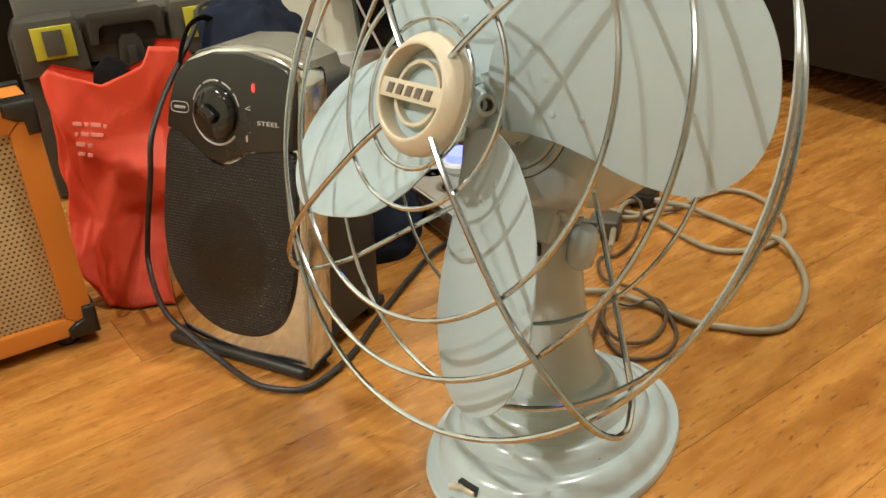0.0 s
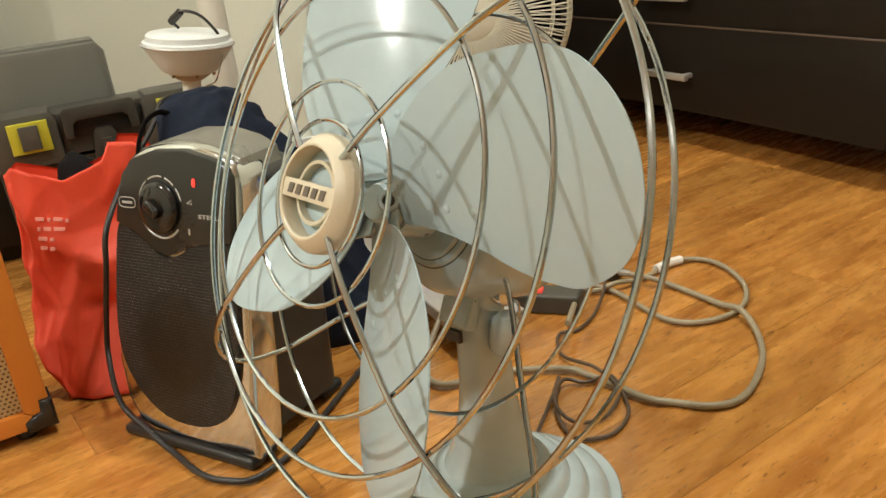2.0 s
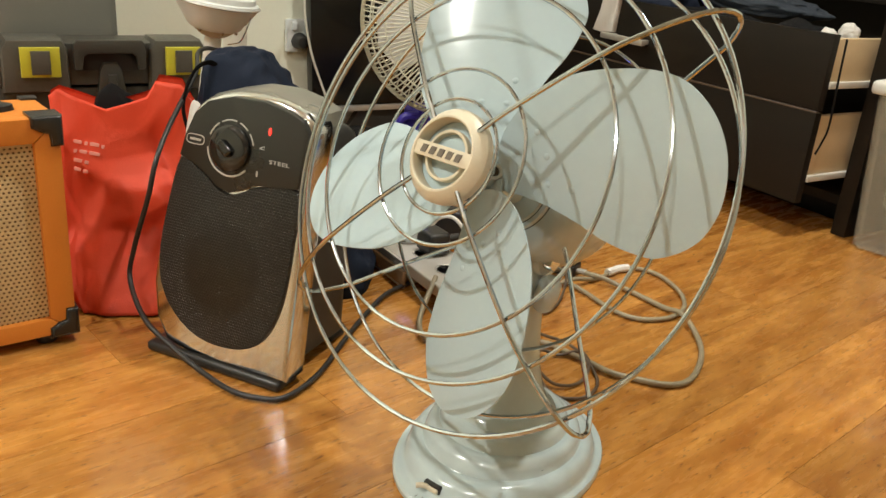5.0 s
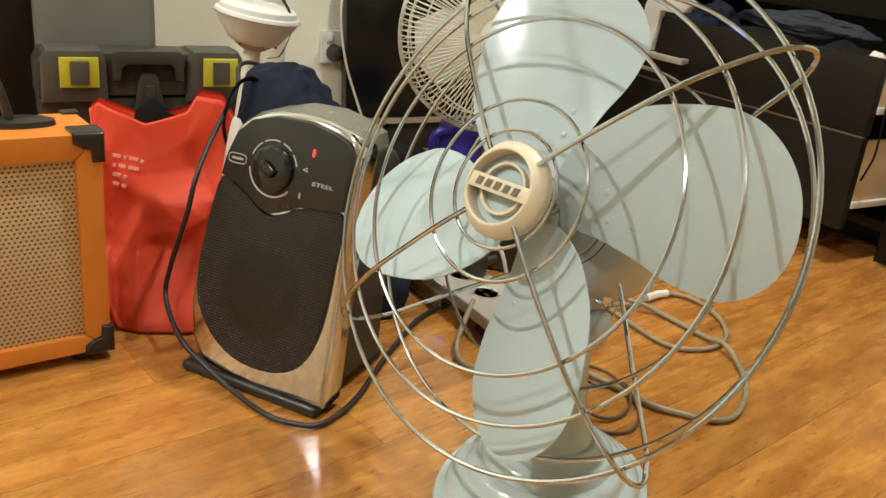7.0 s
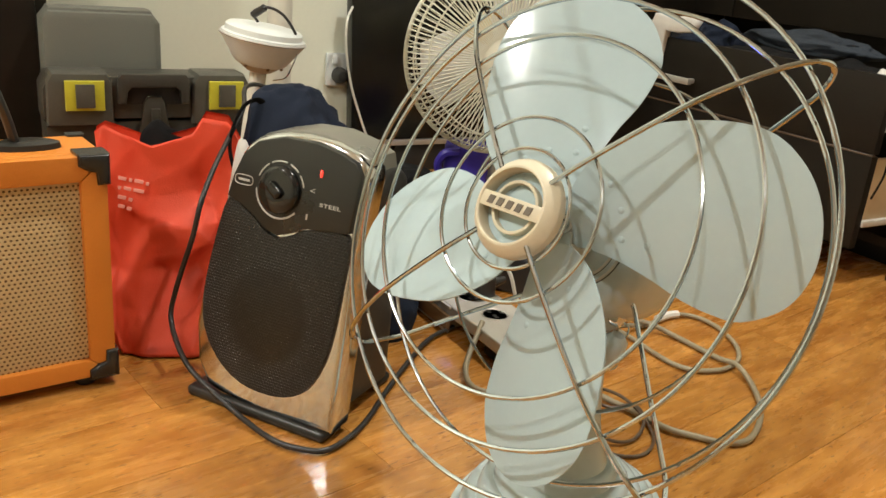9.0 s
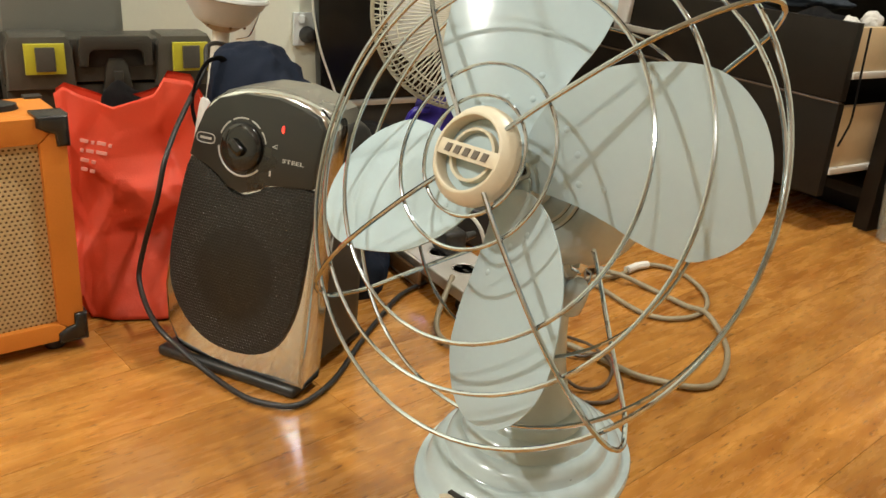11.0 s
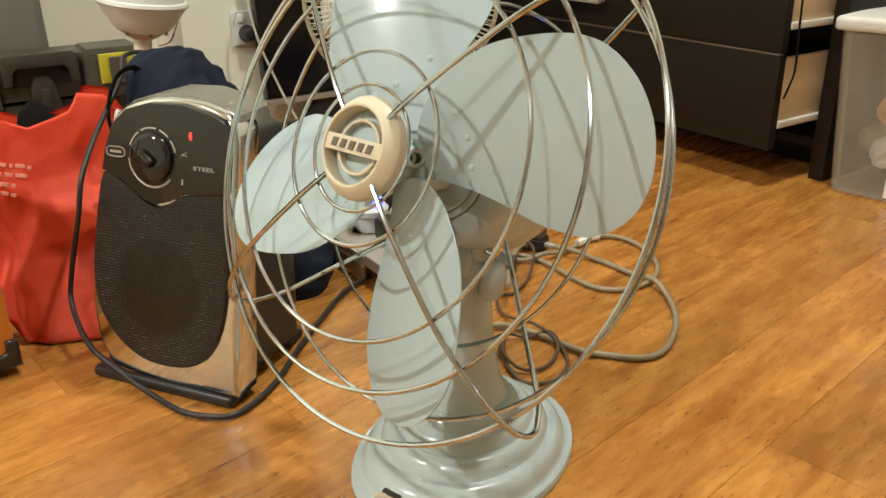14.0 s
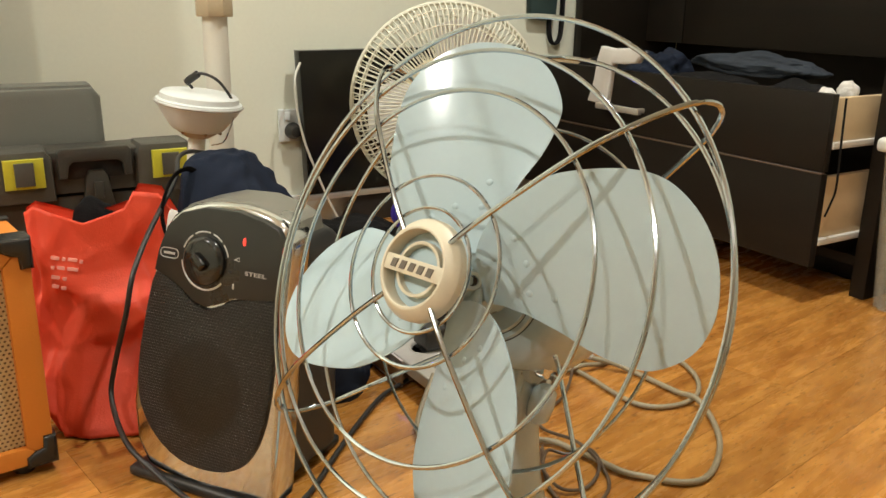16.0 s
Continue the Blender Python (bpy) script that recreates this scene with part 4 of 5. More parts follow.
part("bag_body", navy_body(), M_NAVY, navy)
part("strap", sweep(smooth_line([(-0.105, -0.075, 0.19), (-0.116, -0.092, 0.255), (-0.106, -0.080, 0.300), (-0.092, -0.060, 0.312), (-0.08, -0.045, 0.300)]), 0.0045, 8, flat=0.4), M_DARKCLOTH, navy, "black strap")
scrap = thing("white_cloth", "crumpled white cloth tucked beside the navy bag", "cloth", Matrix.Translation((-0.224, 1.005, 0)))
part("cloth", crumple((0.05, 0.04, 0.268), 3, 0.1), M_WHITECLOTH, scrap)

# ---- wall outlet ----
outlet = thing("wall_outlet", "white wall power outlet with a black plug in it", "power outlet", WALL @ Matrix.Translation((-0.005, -0.006, 0.236)))
part("plate", box((0.050, 0.010, 0.074), (0, 0, 0), 0.003), M_WHITE, outlet)
part("rocker", box((0.012, 0.008, 0.018), (-0.006, -0.007, 0.022), 0.002), M_WHITE, outlet)
part("plug", lathe([(0, 0), (0.019, 0.0), (0.018, 0.012), (0.012, 0.026), (0.0, 0.030)], 24), M_BLACK, outlet, "black plug", pose(0.006, -0.006, -0.012, 90, 0, 0))

# ---- cloth and strap on the wall by the wardrobe ----
tealcloth = thing("teal_cloth", "dark teal cloth hanging flat against the wall", "cloth", WALL @ Matrix.Translation((0.70, -0.012, 0)))
part("cloth", slab([(-0.040, 0.476), (-0.045, 0.60), (-0.030, 0.78), (0.050, 0.78), (0.052, 0.60), (0.044, 0.473), (0.010, 0.470)], -0.012, 0.010, 0.006), M_TEAL, tealcloth)
wstrap = thing("hanging_strap", "black looped strap hanging on the wall beside the wardrobe", "strap", WALL @ Matrix.Translation((0.745, -0.012, 0)))
part("loop", sweep(smooth_line([(-0.012, 0, 0.62), (-0.014, 0, 0.50), (-0.013, 0, 0.435), (0.004, 0, 0.408), (0.024, 0, 0.428), (0.028, 0, 0.50), (0.026, 0, 0.62)]), 0.0105, 8, flat=0.35), M_DARKCLOTH, wstrap)

# ---- black screen ----
tv = thing("television", "large black flat screen with a pale strip along its lower edge", "television", WALL @ Matrix.Translation((0, -0.06, 0)))
part("screen", slab([(0.018, 0.080), (0.003, 0.406), (0.62, 0.410), (0.62, 0.080)], 0.0, 0.030, 0.003), M_TV, tv)
part("lower_strip", slab([(0.012, 0.066), (0.012, 0.079), (0.62, 0.079), (0.62, 0.066)], -0.004, 0.030, 0.002), M_SATIN, tv, "pale metal strip")
part("foot", slab([(0.10, 0.0), (0.14, 0.066), (0.50, 0.066), (0.54, 0.0)], 0.004, 0.026, 0.002), M_BLACK, tv)
wcord = thing("white_cable", "thin white cable hanging in front of the screen", "cord")
part("cable", sweep(smooth_line([(-0.262, 1.905, 0.38), (-0.266, 1.868, 0.35), (-0.263, 1.862, 0.287), (-0.249, 1.868, 0.211), (-0.228, 1.880, 0.144), (-0.206, 1.892, 0.082), (-0.182, 1.905, 0.025), (-0.165, 1.905, 0.005), (-0.12, 1.87, 0.004)], 8), 0.0028, 8), M_PVC, wcord)


# ---- white pedestal fan ----
WF = basis(Vector((0.075, 1.70, 0.325)), Vector((0.97, 0.24, 0)).normalized(), Z, Vector((0.24, -0.97, 0)).normalized())
wfan = thing("pedestal_fan", "ivory plastic fan with a round slatted cage and clear blades", "fan", Matrix.Translation((0.075, 1.75, 0)))
WL = wfan.matrix_world.inverted() @ WF
part("cage_rim", hoop(0.190, 0.0, 0.0042, 72, 8), M_IVORY, wfan, matrix=WL)
for r, h in ((0.178, 0.028), (0.150, 0.042)):
    part("cage_ring", hoop(r, h, 0.0016, 64, 6), M_IVORY, wfan, matrix=WL)
part("cage_ring", hoop(0.165, -0.040, 0.0018, 64, 6), M_IVORY, wfan, matrix=WL)
bar_mesh = None
for k in range(112):
    a = 360 / 112 * k
    if bar_mesh is None:
        o = part("cage_bar", sweep(smooth_line([(0.045, 0, 0.054), (0.105, 0, 0.050), (0.150, 0, 0.042), (0.176, 0, 0.030), (0.190, 0, 0.002)], 3), 0.0014, 5), M_IVORY, wfan, matrix=WL @ pose(0, 0, 0, 0, 0, a))
        bar_mesh = o.data
    else:
        o = new("cage_bar", bar_mesh)
        o.parent = wfan
        o.matrix_local = WL @ pose(0, 0, 0, 0, 0, a)
back_mesh = None
for k in range(72):
    turn = WL @ pose(0, 0, 0, 0, 0, 5 * k + 1.5)
    if back_mesh is None:
        o = part("back_bar", sweep(smooth_line([(0.080, 0, -0.062), (0.130, 0, -0.056), (0.165, 0, -0.040), (0.186, 0, -0.014), (0.190, 0, 0.0)], 3), 0.0014, 5), M_IVORY, wfan, matrix=turn)
        back_mesh = o.data
    else:
        o = new("back_bar", back_mesh)
        o.parent = wfan
        o.matrix_local = turn
part("cage_boss", lathe([(0, 0.058), (0.036, 0.057), (0.047, 0.053), (0.047, 0.048), (0, 0.048)], 40), M_IVORY, wfan, matrix=WL)
part("motor_cover", lathe([(0, -0.12), (0.052, -0.118), (0.074, -0.10), (0.084, -0.06), (0.082, -0.035), (0, -0.030)], 40), M_BUTTER, wfan, matrix=WL)
for k in range(3):
    bm = slab([(0.02, -0.025), (0.08, -0.062), (0.135, -0.055), (0.155, 0.0), (0.130, 0.045), (0.06, 0.035), (0.02, 0.02)], -0.001, 0.001, 0, 0)
    part("blade", bm, M_CLEAR, wfan, "clear plastic blade", WL @ pose(0, 0, 0.005, 0, 0, 120 * k + 200) @ pose(0, 0, 0, -72, 0, 0) @ Matrix.Diagonal((1.08, 1, 1.3, 1)))
part("pole", lathe([(0.016, 0.02), (0.016, 0.28)], 24), M_IVORY, wfan, matrix=pose(0.01, 0.03, 0))
part("base", lathe([(0, 0), (0.12, 0.0), (0.125, 0.008), (0.11, 0.020), (0.03, 0.03), (0, 0.03)], 48), M_IVORY, wfan, matrix=pose(0.01, 0.03, 0))

# ---- drawers ----
W_DR = 0.94
chest = thing("drawer_wardrobe", "black-brown wooden wardrobe with two wide drawers pulled open", "wardrobe", DRAW)
D0 = 0.122
part("plinth", box((W_DR - 0.04, 0.34, 0.055), (-W_DR / 2 + 0.012, D0 + 0.26, 0.0275), 0.002), M_WOOD, chest)
part("end_panel", box((0.03, 0.46, 2.0), (0.022, D0 + 0.23, 1.0), 0.002), M_WOOD, chest)
part("end_panel", box((0.03, 0.36, 2.0), (-0.938, D0 + 0.28, 1.0), 0.002), M_WOOD, chest)
part("back_panel", box((0.93, 0.02, 1.9), (-0.458, D0 + 0.47, 1.0), 0.002), M_WOOD, chest)
part("drawer_shelf", box((W_DR, 0.40, 0.02), (-W_DR / 2, D0 + 0.22, 0.062), 0.002), M_WOOD, chest)
for k, (z0, z1) in enumerate(((0.071, 0.240), (0.244, 0.378))):
    dr = part("drawer", slab([(-0.002, z0), (-0.002, z1), (-W_DR, z1), (-W_DR, z0)], 0.0, 0.018, 0.002), M_WOOD, chest, "black-brown drawer front")
    for x in (-0.016, -W_DR + 0.016):
        part("drawer_side", box((0.014, 0.40, z1 - z0 - 0.052), (x, 0.218, (z0 + z1) / 2 + 0.018), 0.001), M_BIRCH, dr, "pale birch drawer side")
        part("drawer_rail", box((0.010, 0.40, 0.012), (x + (0.012 if x > -0.5 else -0.012), 0.218, z0 + 0.045), 0.002), M_RAIL, dr, "white metal drawer rail")
    part("drawer_bottom", box((W_DR - 0.05, 0.40, 0.008), (-W_DR / 2, 0.218, z0 + 0.046), 0.001), M_BIRCH, dr)
    if k == 0:
        # A paler strip paints in the light that the top edge catches.
        part("edge_light", box((W_DR - 0.004, 0.010, 0.003), (-W_DR / 2, 0.003, z1 + 0.0016), 0.0005, 1), M_BROWNCORD, dr, "thin paler strip standing for light along the top edge")
    if k:
        part("rail_roller", lathe([(0, -0.005), (0.009, -0.004), (0.010, 0.0), (0.009, 0.004), (0, 0.005)], 20), M_RAIL, dr, "white plastic roller", pose(0.006, 0.405, 0.320, 0, 90, 0))
    hz = (0.146, 0.298)[k]
    part("handle", box((0.135, 0.012, 0.013), (-0.495, -0.026, hz), 0.003), M_SATIN, dr, "satin metal bar handle")
    for x in (-0.545, -0.445):
        part("handle_post", box((0.012, 0.026, 0.010), (x, -0.012, hz), 0.002), M_SATIN, dr)
for x0, x1 in ((-0.781, 0.004), (-0.920, -0.785)):
    part("wardrobe_door", box((x1 - x0, 0.018, 1.55), ((x0 + x1) / 2, D0 + 0.343, 1.19), 0.002), M_WOOD, chest)


def heap(name, label, x, y, z, size, mat, seed, turn=0, rough=0.4):
    t = thing(name, label, "clothes", DRAW @ pose(x, y, z, 0, 0, turn), "clothes in the drawers")
    part("cloth", crumple(size, seed, rough), mat, t)


heap("folded_jeans", "grey-blue denim trousers folded long across the open drawer", -0.37, 0.25, 0.372, (0.32, 0.09, 0.046), M_DENIM, 1, -3, 0.34)
heap("black_clothes", "black clothes piled in the open drawer", -0.17, 0.15, 0.300, (0.20, 0.20, 0.076), M_DARKCLOTH, 2)
heap("black_clothes", "black clothes piled in the open drawer", -0.36, 0.12, 0.295, (0.26, 0.20, 0.078), M_DARKCLOTH, 4)
heap("black_clothes", "black clothes piled in the open drawer", -0.74, 0.20, 0.295, (0.34, 0.22, 0.085), M_DARKCLOTH, 5)
heap("navy_clothes", "navy cloth lying over the drawer edge", -0.55, 0.14, 0.300, (0.13, 0.15, 0.115), M_NAVY, 6)
heap("white_socks", "balled white socks lying in the drawer corner", -0.046, 0.045, 0.350, (0.034, 0.034, 0.034), M_WHITECLOTH, 8, 0, 0.2)
heap("white_socks", "balled white socks lying in the drawer corner", -0.042, 0.10, 0.358, (0.036, 0.032, 0.036), M_WHITECLOTH, 9, 0, 0.2)
shirt = thing("white_shirt", "white cloth hanging over the drawer front", "clothes", DRAW @ pose(-0.60, 0.0, 0), "clothes in the drawers")
part("cloth", slab([(-0.013, 0.302), (0.024, 0.300), (0.054, 0.305), (0.058, 0.345), (0.062, 0.392), (0.095, 0.391), (0.134, 0.396), (0.150, 0.420), (0.120, 0.428), (0.060, 0.422), (0.022, 0.426), (0.012, 0.400), (0.004, 0.350)], -0.012, 0.008, 0.004), M_WHITECLOTH, shirt)
strap = thing("black_strap", "thin black strap hanging out of the drawer", "strap", DRAW)
part("cable", sweep(smooth_line([(0.008, 0.022, 0.372), (0.012, 0.020, 0.30), (0.013, 0.024, 0.22), (0.011, 0.018, 0.19), (0.011, 0.006, 0.168)]), 0.003, 6, flat=0.5), M_DARKCLOTH, strap)

# ---- storage tub ----
TUB = basis(Vector((0.848, 1.480, 0)), Vector((0.70, -0.71, 0)).normalized(), Vector((0.71, 0.70, 0)).normalized(), Z)
tub = thing("storage_tub", "translucent plastic storage tub with a milky lid and a blue label", "storage tub", TUB)


def tub_body():
    bm = bmesh.new()
    lo = [(0.0, 0.0), (0.36, 0.0), (0.36, 0.26), (0.0, 0.26)]
    a = [bm.verts.new((x, y, 0.003)) for x, y in lo]
    b = [bm.verts.new((x + (-0.018 if x == 0 else 0.018), y + (-0.014 if y == 0 else 0.014), 0.285)) for x, y in lo]
    bm.faces.new(a[::-1])
    for i in range(4):
        j = (i + 1) % 4
        bm.faces.new((a[i], a[j], b[j], b[i]))
    bmesh.ops.bevel(bm, geom=[e for e in bm.edges if abs(e.verts[0].co.z - e.verts[1].co.z) > 0.1], offset=0.012, segments=4, affect="EDGES")
    bmesh.ops.solidify(bm, geom=bm.faces[:], thickness=0.002)
    return bm


part("body", tub_body(), M_TUB, tub, "translucent tub body")
part("lid", box((0.415, 0.305, 0.024), (0.18, 0.13, 0.297), 0.009, 3), M_LID, tub, "milky white lid")
part("clip", box((0.014, 0.05, 0.018), (-0.022, 0.06, 0.283), 0.005, 3), M_LID, tub)
part("label_panel", box((0.10, 0.001, 0.085), (0.158, -0.0065, 0.085), 0.0003, 1), M_LABELBLUE, tub, "blue printed label")
part("label_foot", box((0.11, 0.001, 0.032), (0.150, -0.0035, 0.026), 0.0003, 1), M_LABELWHITE, tub, "white label strip with a bar code")
for k in range(9):
    part("code_bar", box((0.0016 + 0.001 * (k % 3), 0.0008, 0.022), (0.108 + 0.006 * k, -0.0047, 0.026), 0.0001, 1), M_INK, tub)
for nm, lb, x, y, z, s, mt, sd in (("orange_packet", "orange paper packet inside the tub", 0.100, 0.036, 0.125, (0.095, 0.05, 0.070), M_TERRA, 11), ("orange_packet", "orange paper packet inside the tub", 0.088, 0.040, 0.212, (0.05, 0.045, 0.040), M_TERRA, 12), ("white_packet", "crumpled white paper packet inside the tub", 0.075, 0.034, 0.055, (0.05, 0.04, 0.05), M_WHITECLOTH, 15), ("grey_bundle", "grey bundle inside the tub", 0.17, 0.12, 0.006, (0.29, 0.19, 0.135), M_CORD, 13), ("dark_bundle", "dark bundle inside the tub", 0.20, 0.15, 0.12, (0.26, 0.16, 0.12), M_TOOL, 14)):
    t = thing(nm, lb, "packet", TUB @ Matrix.Translation((x, y, z)), "things in the tub")
    part("wrap", crumple(s, sd, 0.3), mt, t)
jar = thing("grey_jug", "pale grey rounded jug standing on the tub lid", "jug", TUB @ Matrix.Translation((0.110, 0.085, 0.309)))
part("vessel", lathe([(0, 0), (0.035, 0), (0.045, 0.015), (0.048, 0.04), (0.040, 0.07), (0.028, 0.08), (0, 0.082)], 32), M_GREYBOARD, jar)

# ---- power strip and its plugs ----
SD = Vector((0.56, -0.83, 0)).normalized()
STRIP = basis(Vector((-0.004, 1.250, 0.0)), SD, Z.cross(SD), Z)
strip = thing("power_strip", "grey metal multi-outlet power strip lying on the floor", "power strip", STRIP)
part("body", box((0.525, 0.088, 0.018), (0.0175, 0, 0.033), 0.003, 3), M_GREYBOARD, strip)
part("batten", box((0.385, 0.080, 0.0225), (-0.050, 0.001, 0.0125), 0.002), M_BROWN, strip, "dull brown wooden batten under the strip")
part("batten", box((0.040, 0.070, 0.0225), (0.245, 0.004, 0.0125), 0.002), M_BLACK, strip, "dark foot under the far end")
part("side_rail", box((0.40, 0.006, 0.022), (-0.045, -0.0475, 0.017), 0.002), M_BROWN, strip, "dull brown side rail")
part("edge_trim", box((0.40, 0.004, 0.004), (-0.045, -0.0465, 0.040), 0.001), M_SATIN, strip)
part("edge_trim", box((0.40, 0.004, 0.004), (-0.045, -0.0475, 0.004), 0.001), M_SATIN, strip)
for k in range(8):
    so = part("socket", lathe([(0.0, 0.0415), (0.017, 0.0415), (0.019, 0.0430), (0.020, 0.0420)], 24, None, False), M_GREYBOARD, strip, "", pose(-0.198 + 0.066 * k, 0, 0.0005))
    for a in (90, 210, 330):
        part("pin_hole", box((0.010, 0.005, 0.001), (0.010 * math.cos(radians(a)), 0.010 * math.sin(radians(a)), 0.0435), 0.0003, 1), M_BLACK, so)
chg = thing("glowing_charger", "white round charger with a glowing blue light, plugged into the strip", "charger", STRIP @ pose(0.072, 0.010, 0.044))
part("body", lathe([(0, 0), (0.020, 0), (0.022, 0.004), (0.022, 0.022), (0.027, 0.026), (0.028, 0.034), (0.024, 0.038), (0, 0.038)], 32), M_WHITE, chg)
part("light", lathe([(0.021, 0.0385), (0.019, 0.048), (0.011, 0.054), (0, 0.056)], 24), M_GLOWBLUE, chg, "glowing blue dome")
for x, y in ((0.132, 0.012),):
    pg = thing("black_plug", "black mains plug pushed into the power strip", "plug", STRIP @ pose(x, y, 0.044), "plugs in the strip")
    part("body", box((0.044, 0.036, 0.034), (0, 0, 0.0175), 0.007, 3), M_BLACK, pg)
    part("cord_grip", lathe([(0, 0), (0.008, 0), (0.005, 0.022), (0, 0.023)], 16), M_BLACK, pg, "", pose(0.010, 0.016, 0.020, -80, 0, 0))
adp = thing("black_adapter", "large black mains adapter block lying behind the power strip", "adapter", pose(0.128, 1.315, 0, 0, 0, -20))
part("body", box((0.135, 0.080, 0.066), (0, 0, 0.0335), 0.008, 3), M_BLACK, adp)
part("label", box((0.060, 0.036, 0.0006), (-0.01, 0, 0.0668), 0.0002, 1), M_BROWN, adp, "dull brown label")
part("lead", sweep(smooth_line([(-0.066, 0.0, 0.020), (-0.090, 0.012, 0.012), (-0.120, 0.034, 0.004), (-0.15, 0.060, 0.004)]), 0.0026, 8), M_BLACK, adp)
wlead = thing("white_lead", "thin white lead arching out of the power strip", "cord", STRIP)
part("cable", sweep(smooth_line([(0.085, 0.030, 0.060), (0.092, 0.045, 0.080), (0.108, 0.060, 0.084), (0.124, 0.072, 0.066), (0.130, 0.084, 0.028), (0.128, 0.105, 0.005), (0.10, 0.12, 0.004)]), 0.0030, 8), M_PVC, wlead)
rl = thing("red_tag", "small red tag on a cable by the power strip", "tag", STRIP @ pose(0.045, 0.045, 0.07))
part("tag", box((0.012, 0.008, 0.010), (0, 0, 0), 0.002), M_RED, rl)

rs = thing("switch_box", "small grey adapter box with a lit red rocker switch", "adapter", pose(0.212, 1.125, 0, 0, 0, -12))
part("body", box((0.090, 0.036, 0.026), (0, 0, 0.0135), 0.004, 3), M_TOOL2, rs)
part("rocker", box((0.024, 0.014, 0.006), (-0.016, -0.004, 0.028), 0.002), M_REDSWITCH, rs, "lit red rocker switch")

# ---- cables on the floor ----
gc = thing("grey_cable", "thick grey mains cable lying in loops on the floor", "cable")
loop1 = [(0.24, 1.02, 0.03), (0.25, 1.12, 0.014), (0.268, 1.20, 0.010), (0.301, 1.209, 0.009), (0.340, 1.184, 0.013), (0.371, 1.171, 0.006), (0.402, 1.137, 0.005), (0.427, 1.104, 0.006), (0.444, 1.076, 0.012), (0.454, 1.036, 0.006), (0.450, 0.976, 0.005), (0.431, 0.920, 0.005), (0.408, 0.886, 0.005), (0.380, 0.877, 0.005), (0.349, 0.884, 0.005), (0.318, 0.893, 0.006), (0.288, 0.920, 0.006), (0.263, 0.940, 0.006), (0.236, 0.957, 0.006), (0.17, 0.955, 0.006), (0.10, 0.93, 0.006), (0.075, 0.97, 0.012), (0.09, 1.05, 0.045)]
part("cable", sweep(smooth_line(loop1, 8), 0.0038, 10), M_CORD, gc)
loop2 = [(0.19, 1.22, 0.02), (0.245, 1.191, 0.006), (0.285, 1.173, 0.005), (0.313, 1.138, 0.005), (0.339, 1.095, 0.005), (0.362, 1.068, 0.005), (0.391, 1.060, 0.005), (0.429, 1.075, 0.005), (0.456, 1.111, 0.005), (0.464, 1.164, 0.005), (0.451, 1.219, 0.005), (0.427, 1.250, 0.005), (0.392, 1.251, 0.006), (0.367, 1.228, 0.006), (0.337, 1.195, 0.005), (0.301, 1.169, 0.012), (0.275, 1.161, 0.006), (0.235, 1.170, 0.006)]
part("cable", sweep(smooth_line(loop2, 8), 0.0034, 10), M_CORD, gc)
part("cable_tie", sweep([(0.395, 1.250, 0.007), (0.378, 1.240, 0.0075), (0.358, 1.219, 0.007)], 0.0062, 8), M_LABELWHITE, gc, "white tape tag round the cable")
bc = thing("brown_cable", "thin brown twin cable lying in a tangle on the floor", "cord")
part("cable", sweep(smooth_line([(0.205, 0.80, 0.012), (0.222, 0.90, 0.004), (0.229, 0.943, 0.004), (0.227, 0.891, 0.008), (0.232, 0.854, 0.004), (0.246, 0.829, 0.003), (0.268, 0.827, 0.003), (0.286, 0.838, 0.003), (0.299, 0.866, 0.003), (0.298, 0.897, 0.004), (0.285, 0.929, 0.012), (0.258, 0.930, 0.004), (0.234, 0.928, 0.009), (0.226, 0.880, 0.012), (0.245, 0.852, 0.006), (0.275, 0.862, 0.004), (0.292, 0.905, 0.008), (0.270, 0.945, 0.013), (0.232, 0.992, 0.004), (0.228, 1.044, 0.004), (0.251, 1.056, 0.004), (0.274, 1.106, 0.004), (0.288, 1.182, 0.014), (0.270, 1.22, 0.02)], 8), 0.0021, 8), M_BROWNCORD, bc)
pl = thing("black_connector", "black cable connector lying on the floor behind the fan", "connector", pose(0.287, 1.222, 0, 0, 0, -28))
part("body", box((0.050, 0.030, 0.020), (0, 0, 0.0105), 0.004, 3), M_BLACK, pl)
part("cap", box((0.034, 0.026, 0.014), (0.006, -0.004, 0.0275), 0.003, 3), M_TOOL2, pl, "grey upper half")
part("pin", box((0.016, 0.010, 0.006), (0.033, -0.004, 0.012), 0.002), M_GREYBOARD, pl)

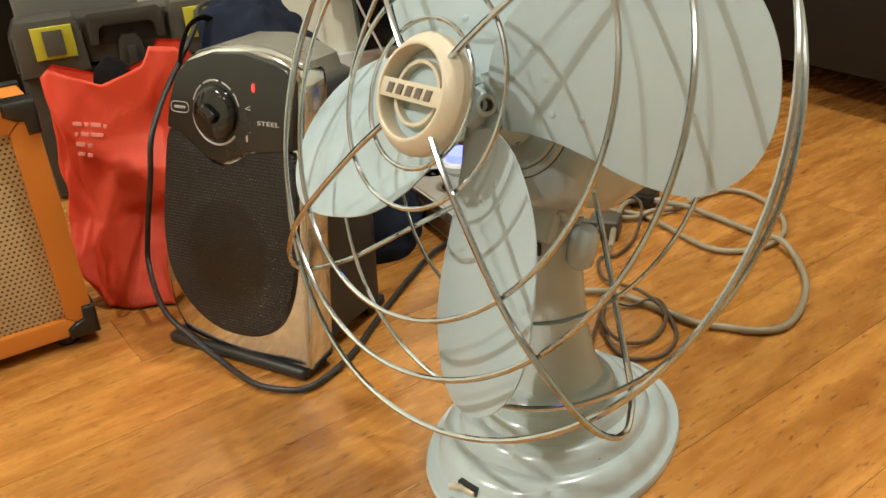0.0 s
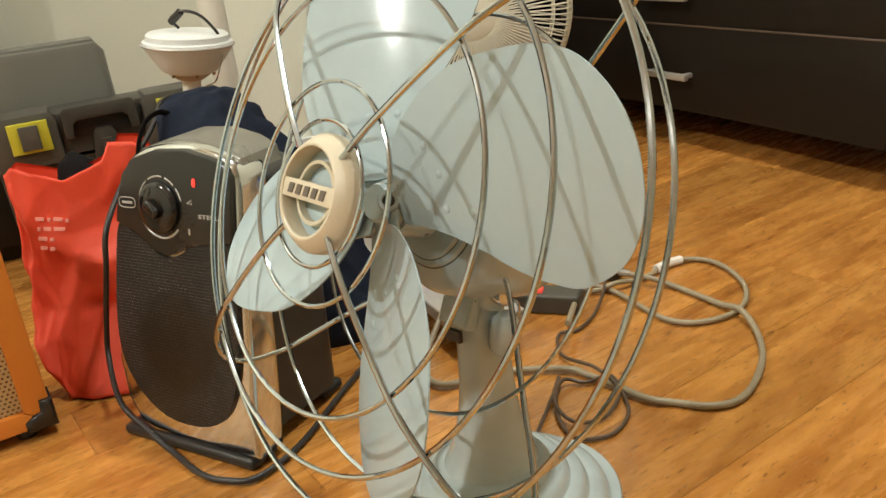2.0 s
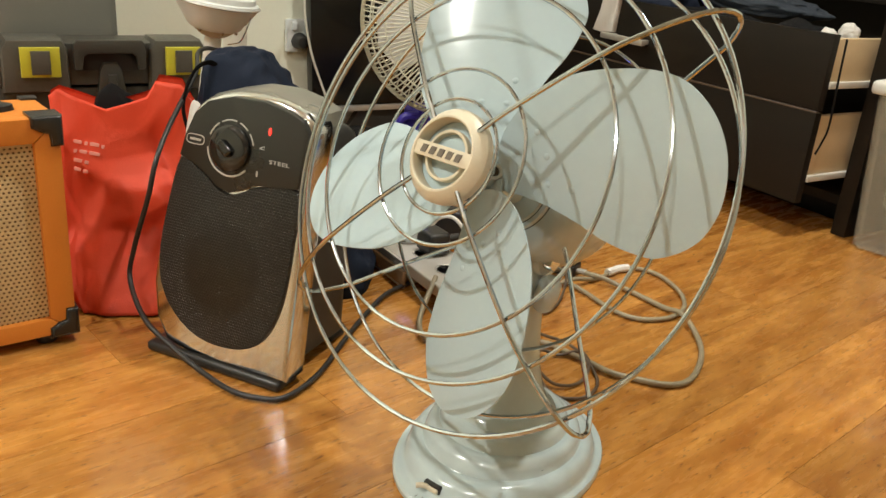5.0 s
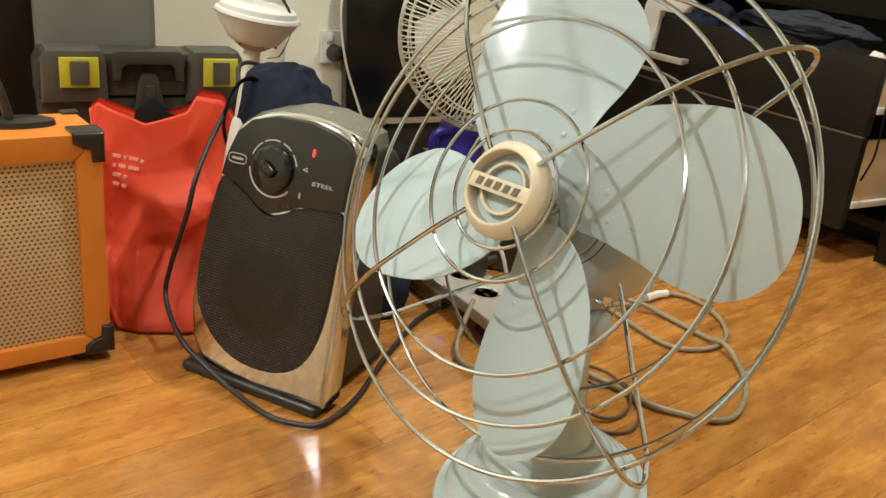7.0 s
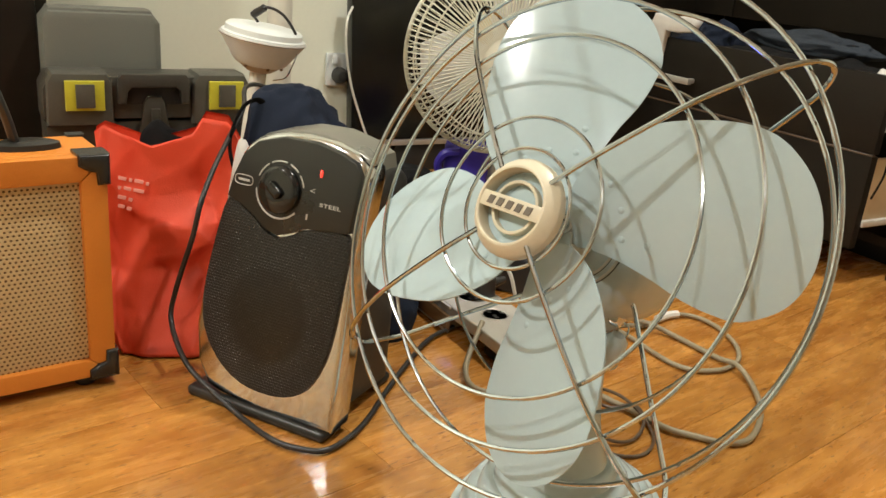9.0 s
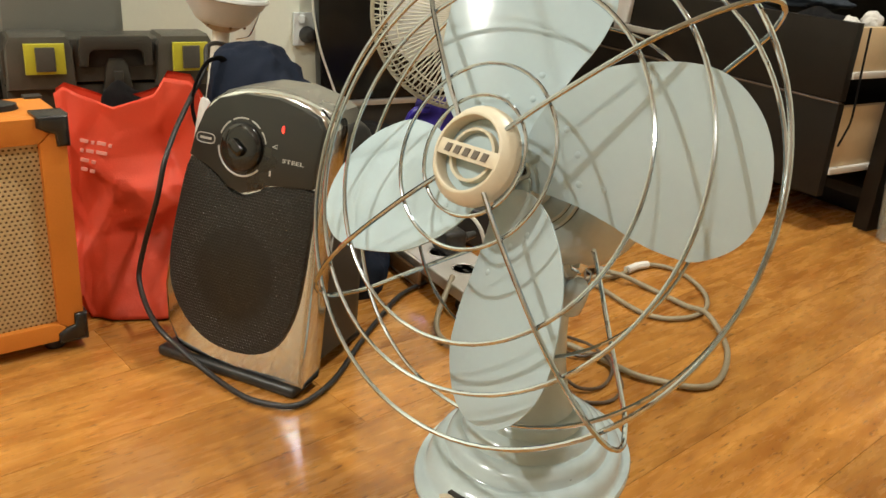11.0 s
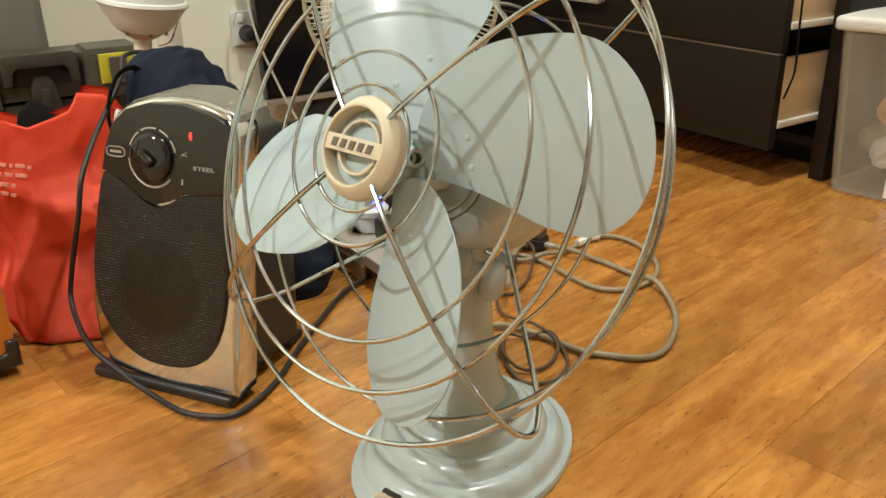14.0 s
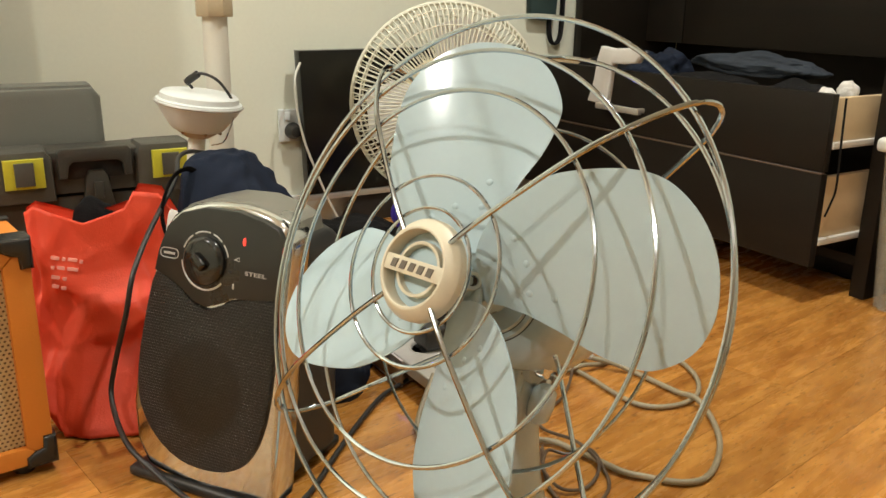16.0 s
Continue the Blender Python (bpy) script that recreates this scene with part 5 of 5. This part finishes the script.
# ---- clutter below the screen ----
vb = thing("violet_case", "violet blue plastic tool case lying on the floor", "case", Matrix.Translation((0.025, 1.755, 0)))
part("body", box((0.095, 0.06, 0.140), (0, 0, 0.0705), 0.014, 4), M_VIOLET, vb)
part("handle", sweep(smooth_line([(-0.044, -0.028, 0.06), (-0.058, -0.036, 0.09), (-0.045, -0.04, 0.118), (-0.015, -0.036, 0.124)]), 0.009, 8), M_VIOLET, vb)
for nm, lb, x, y, s, mt, sd in (("brown_cloth", "dull brown cloth lying behind the heater", -0.085, 1.38, (0.17, 0.12, 0.09), M_BROWN, 21), ("dark_cloth", "dark crumpled cloth lying under the screen", 0.02, 1.50, (0.34, 0.16, 0.085), M_DARKCLOTH, 22), ("grey_cloth", "grey cloth heap lying behind the fan", 0.16, 1.50, (0.16, 0.10, 0.06), M_TOOL2, 23), ("dark_cloth", "dark crumpled cloth lying under the screen", -0.12, 1.62, (0.30, 0.18, 0.10), M_DARKCLOTH, 24), ("grey_cloth", "grey cloth heap lying behind the fan", -0.03, 1.42, (0.20, 0.09, 0.105), M_TOOL2, 25)):
    t = thing(nm, lb, "cloth", Matrix.Translation((x, y, 0)), "cloths on the floor")
    part("cloth", crumple(s, sd, 0.4), mt, t)

# ---- floor boards ----
floor = link("floor", box((9.6, 9.6, 0.1), (-1.2, -1.2, -0.0635), 0), M_WOOD, None, None, False)
tagged(floor, "glossy honey-brown bamboo board floor", "floor", kind="structure")
BW, BL = 0.1165, 1.22
board = box((BL - 0.0005, BW - 0.0005, 0.012), (0, 0, -0.006), 0)
bme = bpy.data.meshes.new("floor_board")
board.to_mesh(bme)
board.free()
bme.materials.append(M_FLOOR)
R44 = pose(0, 0, 0, 0, 0, 44)
ALONG = WALL.inverted().to_3x3() @ (R44.to_3x3() @ Vector((1, 0, 0)))
rest = bmesh.new()
for i in range(-46, 20):
    end = {-1: 0.309, -2: 0.615}.get(i, (i * 0.437) % 1.0 * BL)
    for j in range(-6, 4):
        c = R44 @ Vector((end + (j + 0.5) * BL, 0.4743 + i * BW, 0))
        w = WALL.inverted() @ c
        lo, hi = -BL / 2, BL / 2                     # cut the board off under the walls
        for p, d, a, b in ((w.x, ALONG.x, X0 - 0.08, X1 + 0.08), (w.y, ALONG.y, Y0 - 0.08, Y1 + 0.08)):
            u, v = sorted(((a - p) / d, (b - p) / d))
            lo, hi = max(lo, u), min(hi, v)
        if hi - lo < 0.02:
            continue
        m = Matrix.Translation(c) @ R44
        if hi - lo > BL - 0.001 and (c - Vector((0.1, 0.7, 0))).length < 3.3:
            o = new("floor_board", bme)
            o.parent = floor
            o.matrix_local = m
        else:
            bmesh.ops.create_cube(rest, size=1, matrix=m @ Matrix.Translation(((lo + hi) / 2, 0, -0.006)) @ Matrix.Diagonal((hi - lo - 0.0005, BW - 0.0005, 0.012, 1)))
rb = part("outer_boards", rest, M_FLOOR, floor, "", None, False)
tagged(rb, kind="stuff")
